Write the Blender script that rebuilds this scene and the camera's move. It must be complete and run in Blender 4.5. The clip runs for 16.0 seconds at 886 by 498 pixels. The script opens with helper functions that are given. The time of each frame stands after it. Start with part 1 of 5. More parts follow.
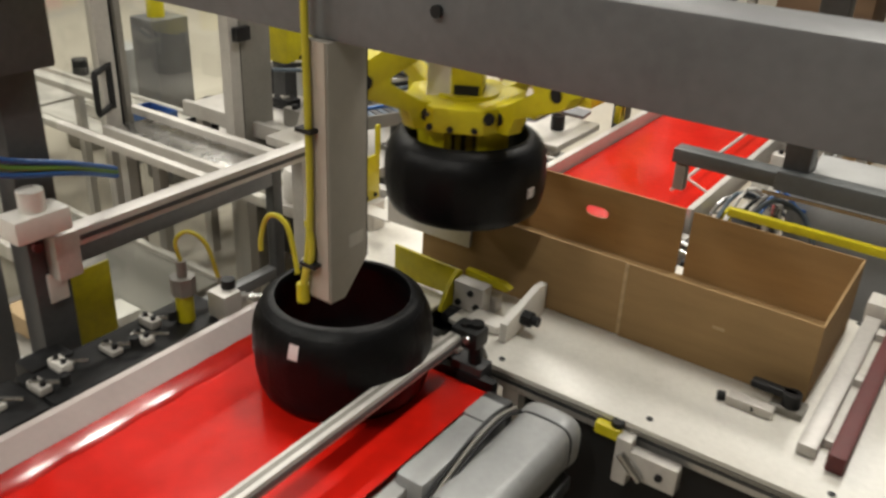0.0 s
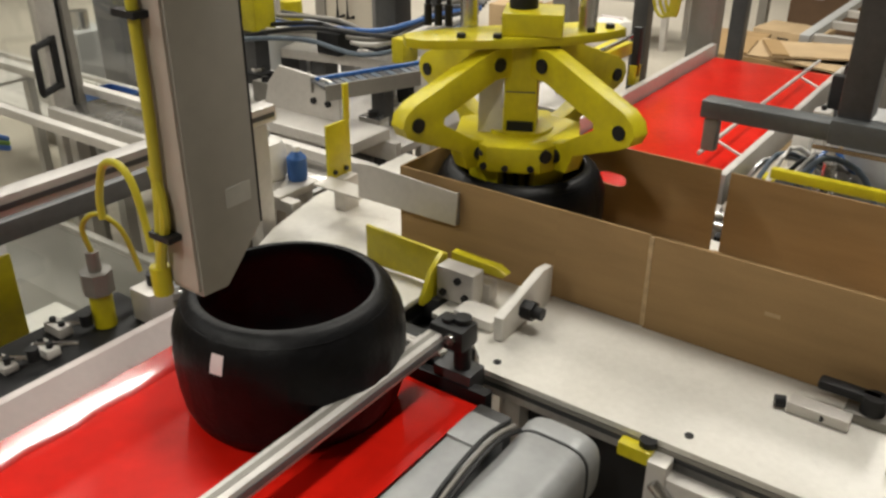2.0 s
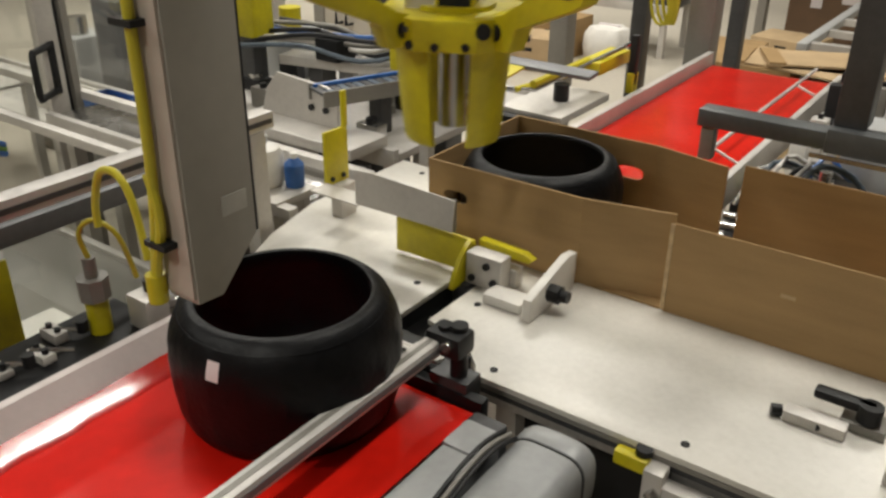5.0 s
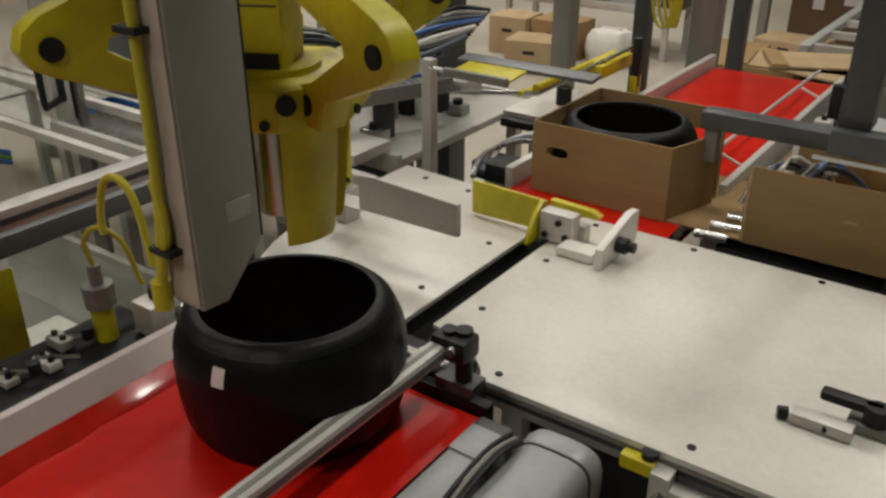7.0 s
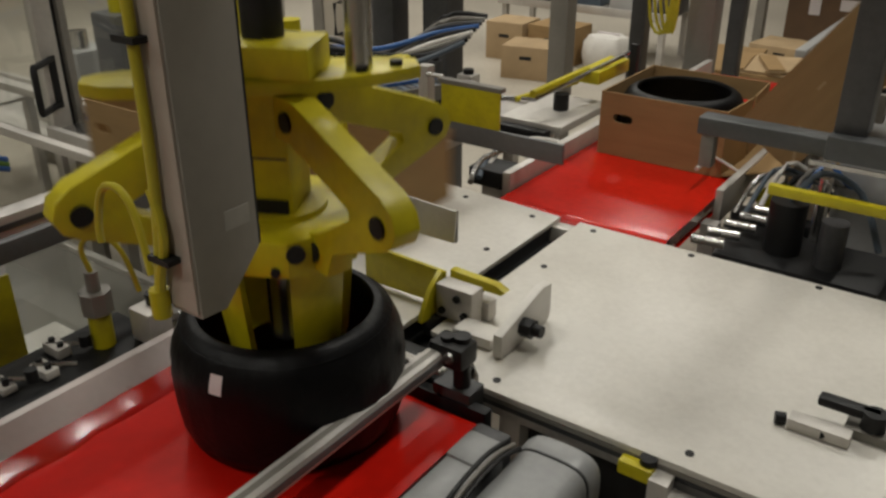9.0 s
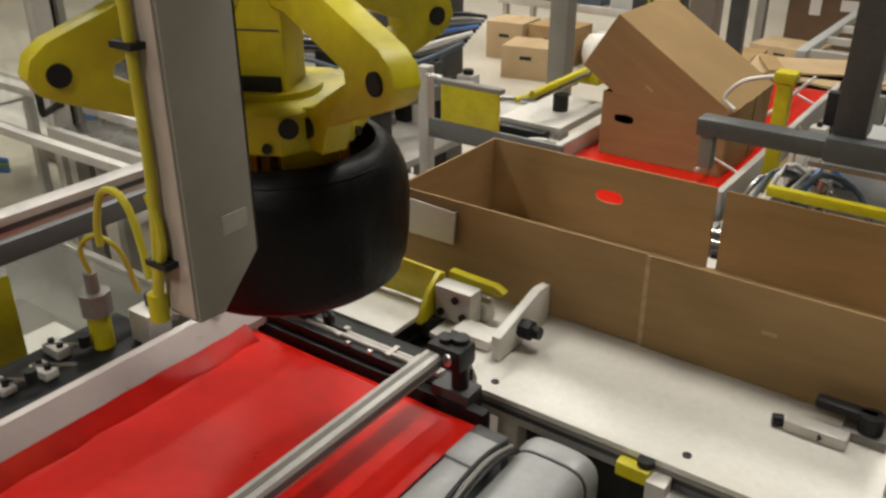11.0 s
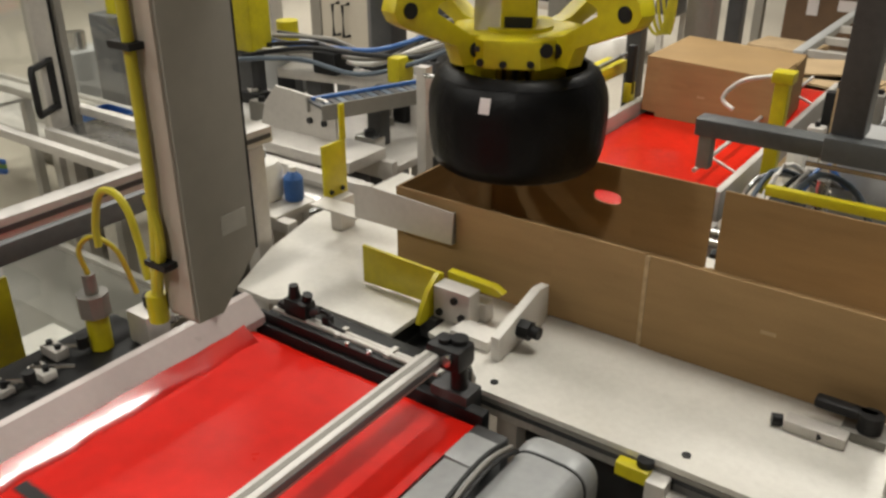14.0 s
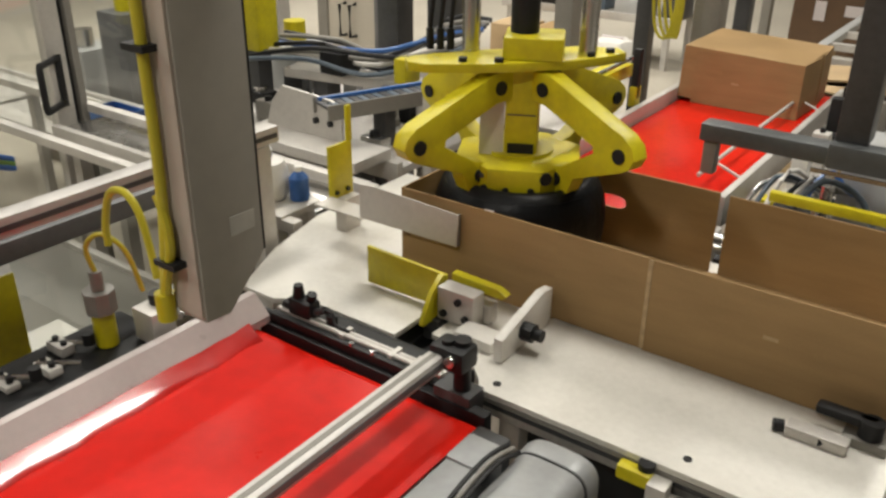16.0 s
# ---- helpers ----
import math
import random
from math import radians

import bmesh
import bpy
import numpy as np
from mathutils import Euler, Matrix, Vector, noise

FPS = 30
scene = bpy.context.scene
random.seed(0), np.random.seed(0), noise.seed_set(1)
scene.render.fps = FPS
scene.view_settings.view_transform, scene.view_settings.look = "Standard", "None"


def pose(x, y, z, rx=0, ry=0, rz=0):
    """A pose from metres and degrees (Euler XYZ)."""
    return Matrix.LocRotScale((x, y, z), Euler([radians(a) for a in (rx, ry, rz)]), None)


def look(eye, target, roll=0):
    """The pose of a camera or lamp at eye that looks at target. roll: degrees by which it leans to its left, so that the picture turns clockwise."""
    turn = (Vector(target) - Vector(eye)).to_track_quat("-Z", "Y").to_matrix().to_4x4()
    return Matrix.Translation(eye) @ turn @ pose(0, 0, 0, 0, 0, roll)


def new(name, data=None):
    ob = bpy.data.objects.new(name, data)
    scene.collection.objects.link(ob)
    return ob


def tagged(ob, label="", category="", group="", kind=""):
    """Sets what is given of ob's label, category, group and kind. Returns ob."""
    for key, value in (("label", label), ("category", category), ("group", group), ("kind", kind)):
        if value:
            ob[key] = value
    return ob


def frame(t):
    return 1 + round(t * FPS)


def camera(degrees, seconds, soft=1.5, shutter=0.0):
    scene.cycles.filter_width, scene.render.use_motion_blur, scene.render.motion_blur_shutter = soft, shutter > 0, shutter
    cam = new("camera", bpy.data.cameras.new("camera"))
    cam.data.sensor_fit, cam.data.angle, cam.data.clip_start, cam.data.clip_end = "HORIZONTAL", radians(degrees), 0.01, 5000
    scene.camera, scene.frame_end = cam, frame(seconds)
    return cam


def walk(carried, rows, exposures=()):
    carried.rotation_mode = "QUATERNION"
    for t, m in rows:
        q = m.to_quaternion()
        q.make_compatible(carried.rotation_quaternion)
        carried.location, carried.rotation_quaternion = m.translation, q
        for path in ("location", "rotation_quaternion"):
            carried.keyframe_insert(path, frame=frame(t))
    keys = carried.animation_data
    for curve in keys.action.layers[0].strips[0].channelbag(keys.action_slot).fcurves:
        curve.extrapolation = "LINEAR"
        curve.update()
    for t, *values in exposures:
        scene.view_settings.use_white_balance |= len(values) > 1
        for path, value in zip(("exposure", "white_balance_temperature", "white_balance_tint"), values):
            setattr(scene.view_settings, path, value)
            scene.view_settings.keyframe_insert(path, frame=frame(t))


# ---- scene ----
cam = camera(54.7, 16.0, soft=2.6, shutter=0.5)
PATH = [
    (0, (0.173, -0.1, 2.087), (-0.835, 1.376, 1.19), 2.7),
    (0.5, (0.066, 0.131, 1.99), (-0.973, 1.609, 1.132), 0.7),
    (1, (0.032, 0.256, 1.9), (-1.001, 1.793, 1.144), 0.5),
    (1.5, (0.011, 0.281, 1.852), (-0.982, 1.788, 0.99), 0.8),
    (2, (0.018, 0.274, 1.849), (-1.016, 1.724, 0.94), 0.3),
    (2.5, (0.02, 0.277, 1.851), (-0.999, 1.743, 0.951), 0.2),
    (3, (0.019, 0.277, 1.852), (-1.002, 1.746, 0.958), 0.4),
    (3.5, (0.02, 0.277, 1.852), (-1.012, 1.739, 0.959), 0.2),
    (4, (0.019, 0.276, 1.851), (-1.012, 1.737, 0.955), 0.5),
    (6.5, (0.019, 0.276, 1.853), (-1.022, 1.731, 0.958), 0.4),
    (7, (0.019, 0.275, 1.852), (-1.025, 1.732, 0.965), 0.0),
    (7.5, (0.02, 0.275, 1.853), (-1.024, 1.733, 0.968), 0.1),
    (8, (0.019, 0.275, 1.854), (-1.023, 1.736, 0.972), 0.0),
    (8.5, (0.021, 0.275, 1.854), (-1.023, 1.737, 0.975), -0.0),
    (9, (0.018, 0.275, 1.855), (-1.024, 1.74, 0.978), -0.0),
    (11.5, (0.022, 0.277, 1.862), (-1.02, 1.741, 0.982), 0.1),
    (12, (0.02, 0.279, 1.861), (-1.018, 1.743, 0.98), 0.2),
    (12.5, (0.02, 0.277, 1.861), (-1.018, 1.743, 0.981), 0.2),
    (13, (0.02, 0.277, 1.86), (-1.018, 1.743, 0.982), 0.1),
    (13.5, (0.02, 0.276, 1.86), (-1.018, 1.743, 0.983), 0.1),
    (14, (0.02, 0.276, 1.86), (-1.019, 1.743, 0.983), -0.0),
    (14.5, (0.021, 0.276, 1.86), (-1.019, 1.742, 0.984), -0.0),
    (15, (0.02, 0.276, 1.861), (-1.02, 1.742, 0.984), 0.2),
    (15.5, (0.022, 0.272, 1.862), (-1.034, 1.732, 0.993), 0.5),
    (16, (0.022, 0.269, 1.866), (-1.024, 1.732, 0.99), 0.6),
]
EXPOSURE = [(0, 0.0), (0.5, 0.05), (1.0, 0.13), (1.6, 0.02), (4.2, 0.0), (6.3, -0.68), (7.5, -0.84), (9.2, -0.95), (11.3, -0.12), (14.0, -0.08), (16.0, 0.0)]
walk(cam, [(t, look(eye, target, roll)) for t, eye, target, roll in PATH], EXPOSURE)

# ---- light and world ----
world = bpy.data.worlds.new("hall_air")
scene.world = world
world.use_nodes = True
world.node_tree.nodes["Background"].inputs[0].default_value = (1.0, 0.93, 0.82, 1)
world.node_tree.nodes["Background"].inputs[1].default_value = 0.15
LAMP_W = 88
# the single last position is an added fill that brightens the far floor
LAMPS = [(x, y) for y in (-2.2, 2.7, 5.8, 9.5) for x in (-7.0, -3.6, -0.2) if (x, y) != (-0.2, 9.5)] + [(-5.6, 7.6)]


# ---- materials ----
def mat(name, col, rough=0.5, metal=0.0, var=0.12, scale=8.0, bump=0.0, bscale=60.0, coat=0.0, stretch=None, dirt=None, spec=0.5, emit=None):
    m = bpy.data.materials.new(name)
    m.use_nodes = True
    nt = m.node_tree
    n, l = nt.nodes, nt.links
    b = n["Principled BSDF"]
    b.inputs["Roughness"].default_value = rough
    b.inputs["Metallic"].default_value = metal
    b.inputs["Coat Weight"].default_value = coat
    b.inputs["Coat Roughness"].default_value = 0.08
    b.inputs["Specular IOR Level"].default_value = spec
    tc = n.new("ShaderNodeTexCoord")
    mp = n.new("ShaderNodeMapping")
    l.new(tc.outputs["Object"], mp.inputs[0])
    if stretch:
        mp.inputs["Scale"].default_value = stretch
    big = n.new("ShaderNodeTexNoise")
    big.inputs["Scale"].default_value = scale
    big.inputs["Detail"].default_value = 5
    fine = n.new("ShaderNodeTexNoise")
    fine.inputs["Scale"].default_value = bscale
    fine.inputs["Detail"].default_value = 3
    l.new(mp.outputs[0], big.inputs["Vector"])
    l.new(mp.outputs[0], fine.inputs["Vector"])
    ramp = n.new("ShaderNodeValToRGB")
    dk = dirt or tuple(c * (1 - 2 * var) for c in col)
    ramp.color_ramp.elements[0].position = 0.32
    ramp.color_ramp.elements[0].color = (*dk, 1)
    ramp.color_ramp.elements[1].position = 0.62
    ramp.color_ramp.elements[1].color = (*[min(1, c * (1 + var * 0.5)) for c in col], 1)
    mix = n.new("ShaderNodeMix")
    mix.data_type = "FLOAT"
    mix.inputs[0].default_value = 0.3
    l.new(big.outputs[0], mix.inputs[2])
    l.new(fine.outputs[0], mix.inputs[3])
    l.new(mix.outputs[0], ramp.inputs[0])
    l.new(ramp.outputs[0], b.inputs["Base Color"])
    rr = n.new("ShaderNodeMapRange")
    rr.inputs["To Min"].default_value = max(0.02, rough - 0.1)
    rr.inputs["To Max"].default_value = min(1, rough + 0.12)
    l.new(big.outputs[0], rr.inputs[0])
    l.new(rr.outputs[0], b.inputs["Roughness"])
    if bump:
        bp = n.new("ShaderNodeBump")
        bp.inputs["Strength"].default_value = bump
        bp.inputs["Distance"].default_value = 0.002
        l.new(fine.outputs[0], bp.inputs["Height"])
        l.new(bp.outputs[0], b.inputs["Normal"])
    if emit:
        b.inputs["Emission Color"].default_value = (*emit[:3], 1)
        b.inputs["Emission Strength"].default_value = emit[3]
    return m


M_RED = mat("red_belt_pvc", (0.60, 0.011, 0.005), 0.30, 0, 0.12, 3, 0.06, 25, coat=0.0, spec=0.14)
M_REDE = mat("red_belt_edge", (0.52, 0.014, 0.010), 0.13, 0, 0.15, 9, 0.12, 22, coat=0.35, spec=0.5)
M_RED2 = mat("red_belt_far", (0.62, 0.013, 0.005), 0.2, 0, 0.12, 3, 0.03, 40, coat=0.05, spec=0.35)
M_RUB = mat("black_rubber", (0.0042, 0.0042, 0.005), 0.42, 0, 0.3, 14, 0.6, 70, spec=0.2)
M_CARD = mat("brown_cardboard", (0.345, 0.222, 0.102), 0.8, 0, 0.08, 5, 0.15, 120, stretch=(1, 1, 6), spec=0.25)
M_CARDL = mat("pale_cardboard", (0.46, 0.33, 0.19), 0.8, 0, 0.08, 5, 0.15, 120, spec=0.25)
M_CARDE = mat("cut_cardboard_edge", (0.50, 0.36, 0.20), 0.85, 0, 0.15, 40)
M_YEL = mat("yellow_paint", (0.61, 0.525, 0.008), 0.4, 0, 0.1, 9, 0.08, 50, dirt=(0.46, 0.38, 0.01))
M_YELH = mat("yellow_hose", (0.52, 0.45, 0.03), 0.35, 0, 0.08)
M_WHT = mat("white_plastic_plate", (0.74, 0.71, 0.65), 0.32, 0, 0.05, 4, 0.05, 70, dirt=(0.62, 0.59, 0.53))
M_WBLK = mat("white_plastic_block", (0.76, 0.73, 0.68), 0.4, 0, 0.06)
M_ALU = mat("brushed_aluminium", (0.62, 0.60, 0.57), 0.38, 0.75, 0.08, 10, 0.1, 80, stretch=(8, 1, 8))
M_ALUP = mat("anodised_aluminium", (0.60, 0.57, 0.53), 0.45, 0.35, 0.08, 6)
M_GUARD = mat("pale_guard_plastic", (0.50, 0.435, 0.415), 0.3, 0.0, 0.06, 6, 0.05, 60, spec=0.6)
M_RAIL = mat("pale_anodised_rail", (0.60, 0.57, 0.54), 0.42, 0.25, 0.08, 8, 0.05, 60)
M_COL = mat("warm_grey_paint", (0.40, 0.375, 0.33), 0.5, 0.05, 0.06, 5)
M_MOT = mat("motor_grey_paint", (0.35, 0.355, 0.355), 0.4, 0.1, 0.08, 8)
M_TAG = mat("grey_tag", (0.52, 0.50, 0.45), 0.5)
M_STRIP = mat("beige_strip", (0.48, 0.42, 0.36), 0.5, 0.1, 0.06, 6)
M_STEEL = mat("stainless_steel", (0.58, 0.57, 0.55), 0.25, 0.95, 0.08, 8)
M_GREYC = mat("grey_painted_steel", (0.24, 0.225, 0.20), 0.5, 0.1, 0.08, 5)
M_LGREY = mat("light_grey_paint", (0.43, 0.43, 0.425), 0.42, 0.1, 0.06, 6)
M_DARK = mat("dark_grey_steel", (0.085, 0.085, 0.088), 0.45, 0.3, 0.15, 6)
M_BEAM = mat("mid_grey_steel", (0.17, 0.17, 0.175), 0.45, 0.3, 0.12, 5)
M_ARM = mat("slate_grey_steel", (0.105, 0.11, 0.112), 0.45, 0.3, 0.12, 5)
M_BLK = mat("black_plastic", (0.013, 0.013, 0.014), 0.5, 0, 0.2, spec=0.35)
M_FLOOR = mat("sealed_concrete", (0.51, 0.465, 0.39), 0.35, 0, 0.1, 0.8, 0.05, 30, dirt=(0.39, 0.35, 0.29))
M_WALL = mat("cream_wall_paint", (0.50, 0.455, 0.38), 0.7, 0, 0.05, 1.5)
# unseen ceiling: low tone keeps its pale reflection off the glossy belts
M_CEIL = mat("darkened_ceiling", (0.16, 0.155, 0.15), 0.8, 0, 0.05, 1.0)
M_WOOD = mat("raw_pine", (0.52, 0.38, 0.21), 0.7, 0, 0.15, 6, 0.2, 60, stretch=(1, 8, 8))
M_BLUE = mat("blue_plastic", (0.03, 0.12, 0.38), 0.35, 0, 0.1)
M_GBLUE = mat("grey_blue_cable", (0.10, 0.13, 0.165), 0.45, 0, 0.12, 10)
M_BOXD = mat("dark_brown_board", (0.13, 0.075, 0.04), 0.75, 0, 0.1, 5)
M_MAR = mat("dark_red_paint", (0.13, 0.02, 0.02), 0.5, 0, 0.1)
M_PAPER = mat("paper_label", (0.72, 0.66, 0.66), 0.6, 0, 0.05)
M_LIGHT = mat("lamp_diffuser", (0.9, 0.9, 0.88), 0.5, emit=(1.0, 0.95, 0.87, 9.0))
M_GREEN = mat("green_hose", (0.12, 0.25, 0.04), 0.4, 0, 0.1)


def glass_mat(name, tint, rough=0.05):
    m = bpy.data.materials.new(name)
    m.use_nodes = True
    nt = m.node_tree
    n, l = nt.nodes, nt.links
    for k in list(n):
        if k.type == "BSDF_PRINCIPLED":
            n.remove(k)
    t = n.new("ShaderNodeBsdfTransparent")
    t.inputs[0].default_value = (*tint, 1)
    g = n.new("ShaderNodeBsdfGlossy")
    g.inputs["Roughness"].default_value = rough
    mx = n.new("ShaderNodeMixShader")
    mx.inputs[0].default_value = 0.09
    l.new(t.outputs[0], mx.inputs[1])
    l.new(g.outputs[0], mx.inputs[2])
    l.new(mx.outputs[0], n["Material Output"].inputs[0])
    return m


M_GLASS = glass_mat("clear_polycarbonate", (0.93, 0.94, 0.92))

# ---- mesh helpers ----
ORIGIN = {}


def bm_new():
    return bmesh.new()


def add_box(bm, x0, x1, y0, y1, z0, z1, bevel=0.0, rot=None):
    made = bmesh.ops.create_cube(bm, size=1.0)["verts"]
    m = Matrix.Translation(((x0 + x1) / 2, (y0 + y1) / 2, (z0 + z1) / 2)) @ Matrix.Diagonal((abs(x1 - x0), abs(y1 - y0), abs(z1 - z0), 1))
    bmesh.ops.transform(bm, matrix=m, verts=made)
    if bevel:
        edges = list({e for v in made for e in v.link_edges})
        out = bmesh.ops.bevel(bm, geom=edges, offset=bevel, segments=2, profile=0.6, affect="EDGES")
        made = list({v for f in out["faces"] for v in f.verts} | {v for v in made if v.is_valid})
    if rot is not None:
        bmesh.ops.transform(bm, matrix=rot, verts=made)
    return bm


def box(x0, x1, y0, y1, z0, z1, bevel=0.0, rot=None):
    return add_box(bm_new(), x0, x1, y0, y1, z0, z1, bevel, rot)


def add_cyl(bm, p, q, r, seg=16, r2=None):
    p, q = Vector(p), Vector(q)
    made = bmesh.ops.create_cone(bm, cap_ends=True, segments=seg, radius1=r, radius2=r if r2 is None else r2, depth=(q - p).length)["verts"]
    m = Matrix.Translation((p + q) / 2) @ (q - p).to_track_quat("Z", "Y").to_matrix().to_4x4()
    bmesh.ops.transform(bm, matrix=m, verts=made)
    return bm


def cyl(p, q, r, seg=16, r2=None):
    return add_cyl(bm_new(), p, q, r, seg, r2)


def add_tube(bm, pts, r, seg=8, smooth=4):
    pts = [Vector(p) for p in pts]
    if smooth > 1:
        out = []
        for i in range(len(pts) - 1):
            a, b, c, d = pts[max(0, i - 1)], pts[i], pts[i + 1], pts[min(len(pts) - 1, i + 2)]
            for k in range(smooth):
                t = k / smooth
                out.append(0.5 * ((2 * b) + (c - a) * t + (2 * a - 5 * b + 4 * c - d) * t * t + (3 * b - a - 3 * c + d) * t ** 3))
        pts = out + [pts[-1]]
    rings = []
    for i, p in enumerate(pts):
        d = (pts[min(i + 1, len(pts) - 1)] - pts[max(i - 1, 0)]).normalized()
        q = d.to_track_quat("Z", "Y")
        rings.append([bm.verts.new(p + q @ Vector((r * math.cos(a), r * math.sin(a), 0))) for a in [2 * math.pi * k / seg for k in range(seg)]])
    for a, b in zip(rings, rings[1:]):
        off = min(range(seg), key=lambda o: sum((a[k].co - b[(k + o) % seg].co).length for k in (0, seg // 3)))
        for k in range(seg):
            bm.faces.new((a[k], a[(k + 1) % seg], b[(k + 1 + off) % seg], b[(k + off) % seg]))
    bm.faces.new(rings[0][::-1])
    bm.faces.new(rings[-1])
    return bm


def tube(pts, r, seg=8, smooth=4):
    return add_tube(bm_new(), pts, r, seg, smooth)


def add_prism(bm, outline, h, m=None, bevel=0.0):
    """An outline in x, y raised by h in z, then set by the matrix m."""
    lo = [bm.verts.new((x, y, 0)) for x, y in outline]
    hi = [bm.verts.new((x, y, h)) for x, y in outline]
    made = lo + hi
    n = len(lo)
    faces = [bm.faces.new(lo[::-1]), bm.faces.new(hi)] + [bm.faces.new((lo[i], lo[(i + 1) % n], hi[(i + 1) % n], hi[i])) for i in range(n)]
    bmesh.ops.recalc_face_normals(bm, faces=faces)
    if bevel:
        edges = list({e for f in faces[:2] for e in f.edges})
        out = bmesh.ops.bevel(bm, geom=edges, offset=bevel, segments=2, profile=0.6, affect="EDGES")
        made = list({v for f in out["faces"] for v in f.verts} | {v for v in made if v.is_valid})
    if m is not None:
        bmesh.ops.transform(bm, matrix=m, verts=made)
    return bm


def prism(outline, h, m=None, bevel=0.0):
    return add_prism(bm_new(), outline, h, m, bevel)


def lathe(profile, seg=64, lug=None):
    """A closed profile of (radius, height) turned about z."""
    bm = bm_new()
    rings = []
    for k in range(seg):
        a = 2 * math.pi * k / seg
        ring = []
        for i, (r, z) in enumerate(profile):
            rr = r + (lug(k, i, r, z) if lug else 0)
            ring.append(bm.verts.new((rr * math.cos(a), rr * math.sin(a), z)))
        rings.append(ring)
    n = len(profile)
    for k in range(seg):
        a, b = rings[k], rings[(k + 1) % seg]
        for i in range(n):
            bm.faces.new((a[i], b[i], b[(i + 1) % n], a[(i + 1) % n]))
    bmesh.ops.recalc_face_normals(bm, faces=bm.faces)
    return bm


def thing(name, origin, label, category, group="", kind=""):
    ob = new(name)
    ob.empty_display_size = 0.05
    ob.location = origin
    ORIGIN[ob.name] = Vector(origin)
    return tagged(ob, label, category, group, kind)


def part(name, bm, material, parent, label="", at=None, smooth=None):
    """One mesh under a thing or part; the bmesh is in world metres, at: the part's own pivot in the world."""
    base = ORIGIN[parent.name]
    piv = Vector(at) if at is not None else base
    bmesh.ops.translate(bm, vec=-piv, verts=bm.verts)
    me = bpy.data.meshes.new(name)
    bm.normal_update()
    bm.to_mesh(me)
    bm.free()
    me.materials.append(material)
    me.shade_smooth() if smooth == 1 else shade(me, smooth)
    ob = new(name, me)
    ob.parent = parent
    ob.location = piv - base
    ORIGIN[ob.name] = piv
    return tagged(ob, label)


def shade(me, smooth):
    if smooth == 0:
        return
    me.shade_smooth()
    me.set_sharp_from_angle(angle=radians(38))


def single(name, bm, material, origin, label, category, group="", kind="", smooth=None):
    bmesh.ops.translate(bm, vec=-Vector(origin), verts=bm.verts)
    me = bpy.data.meshes.new(name)
    bm.normal_update()
    bm.to_mesh(me)
    bm.free()
    me.materials.append(material)
    shade(me, smooth)
    ob = new(name, me)
    ob.location = origin
    ORIGIN[ob.name] = Vector(origin)
    return tagged(ob, label, category, group, kind)


# ---- hall ----
single("floor", box(-14, 8, -8, 16, -0.2, 0), M_FLOOR, (0, 0, 0), "sealed beige concrete factory floor", "floor", kind="structure")
single("ceiling", box(-14, 8, -8, 16, 6.0, 6.2), M_CEIL, (0, 0, 6), "plain unseen hall ceiling, darkened to cut reflections", "ceiling", kind="structure")
single("wall_north", box(-14, 8, 16, 16.2, 0, 6), M_WALL, (0, 16, 0), "cream painted hall wall", "wall", kind="structure")
single("wall_south", box(-14, 8, -8.2, -8, 0, 6), M_WALL, (0, -8, 0), "cream painted hall wall", "wall", kind="structure")
single("wall_west", box(-14.2, -14, -8, 16, 0, 6), M_WALL, (-14, 0, 0), "cream painted hall wall", "wall", kind="structure")
single("wall_east", box(8, 8.2, -8, 16, 0, 6), M_WALL, (8, 0, 0), "cream painted hall wall", "wall", kind="structure")
for x, y in LAMPS:
    t = thing("ceiling_light", (x, y, 5.2), "long white strip light hung unseen under the ceiling", "light", "hall strip lights")
    part("housing", box(x - 0.2, x + 0.2, y - 0.66, y + 0.66, 5.2, 5.27, 0.01), M_LGREY, t)
    part("diffuser", box(x - 0.17, x + 0.17, y - 0.63, y + 0.63, 5.185, 5.199), M_LIGHT, t, "glowing white diffuser")
    for s in (-0.8, 0.8):
        part("hanger", cyl((x, y + s, 5.27), (x, y + s, 6.0), 0.006, 6), M_STEEL, t)
    ld = bpy.data.lights.new("strip_light", "AREA")
    ld.shape, ld.size, ld.size_y, ld.energy, ld.color = "RECTANGLE", 0.34, 1.26, LAMP_W, (0.985, 0.955, 0.865)
    lo = new("strip_lamp", ld)
    lo.location = (x, y, 5.17)

# ---- infeed conveyor ----
BZ = 0.83


def belt_loop(x0, x1, y0, y1, ztop, r, wave=0.0):
    bm = bm_new()
    prof = []
    n = 44
    for k in range(n + 1):
        y = y0 + (y1 - y0) * k / n
        prof.append((y, ztop))
    for k in range(1, 10):
        a = math.pi / 2 - math.pi * k / 10
        prof.append((y1 + r * math.cos(a), ztop - r + r * math.sin(a)))
    prof += [(y1, ztop - 2 * r), (y0, ztop - 2 * r)]
    for k in range(1, 10):
        a = -math.pi / 2 - math.pi * k / 10
        prof.append((y0 + r * math.cos(a), ztop - r + r * math.sin(a)))
    m = 24
    rows = []
    for j in range(m + 1):
        x = x0 + (x1 - x0) * j / m
        rows.append([bm.verts.new((x, y, z + (wave * math.sin(j / m * 4 * math.pi + 0.8) * math.exp(-abs(z - ztop) * 90) if wave else 0))) for y, z in prof])
    k = len(prof)
    for a, b in zip(rows, rows[1:]):
        for i in range(k):
            bm.faces.new((a[i], b[i], b[(i + 1) % k], a[(i + 1) % k]))
    bmesh.ops.recalc_face_normals(bm, faces=bm.faces)
    return bm


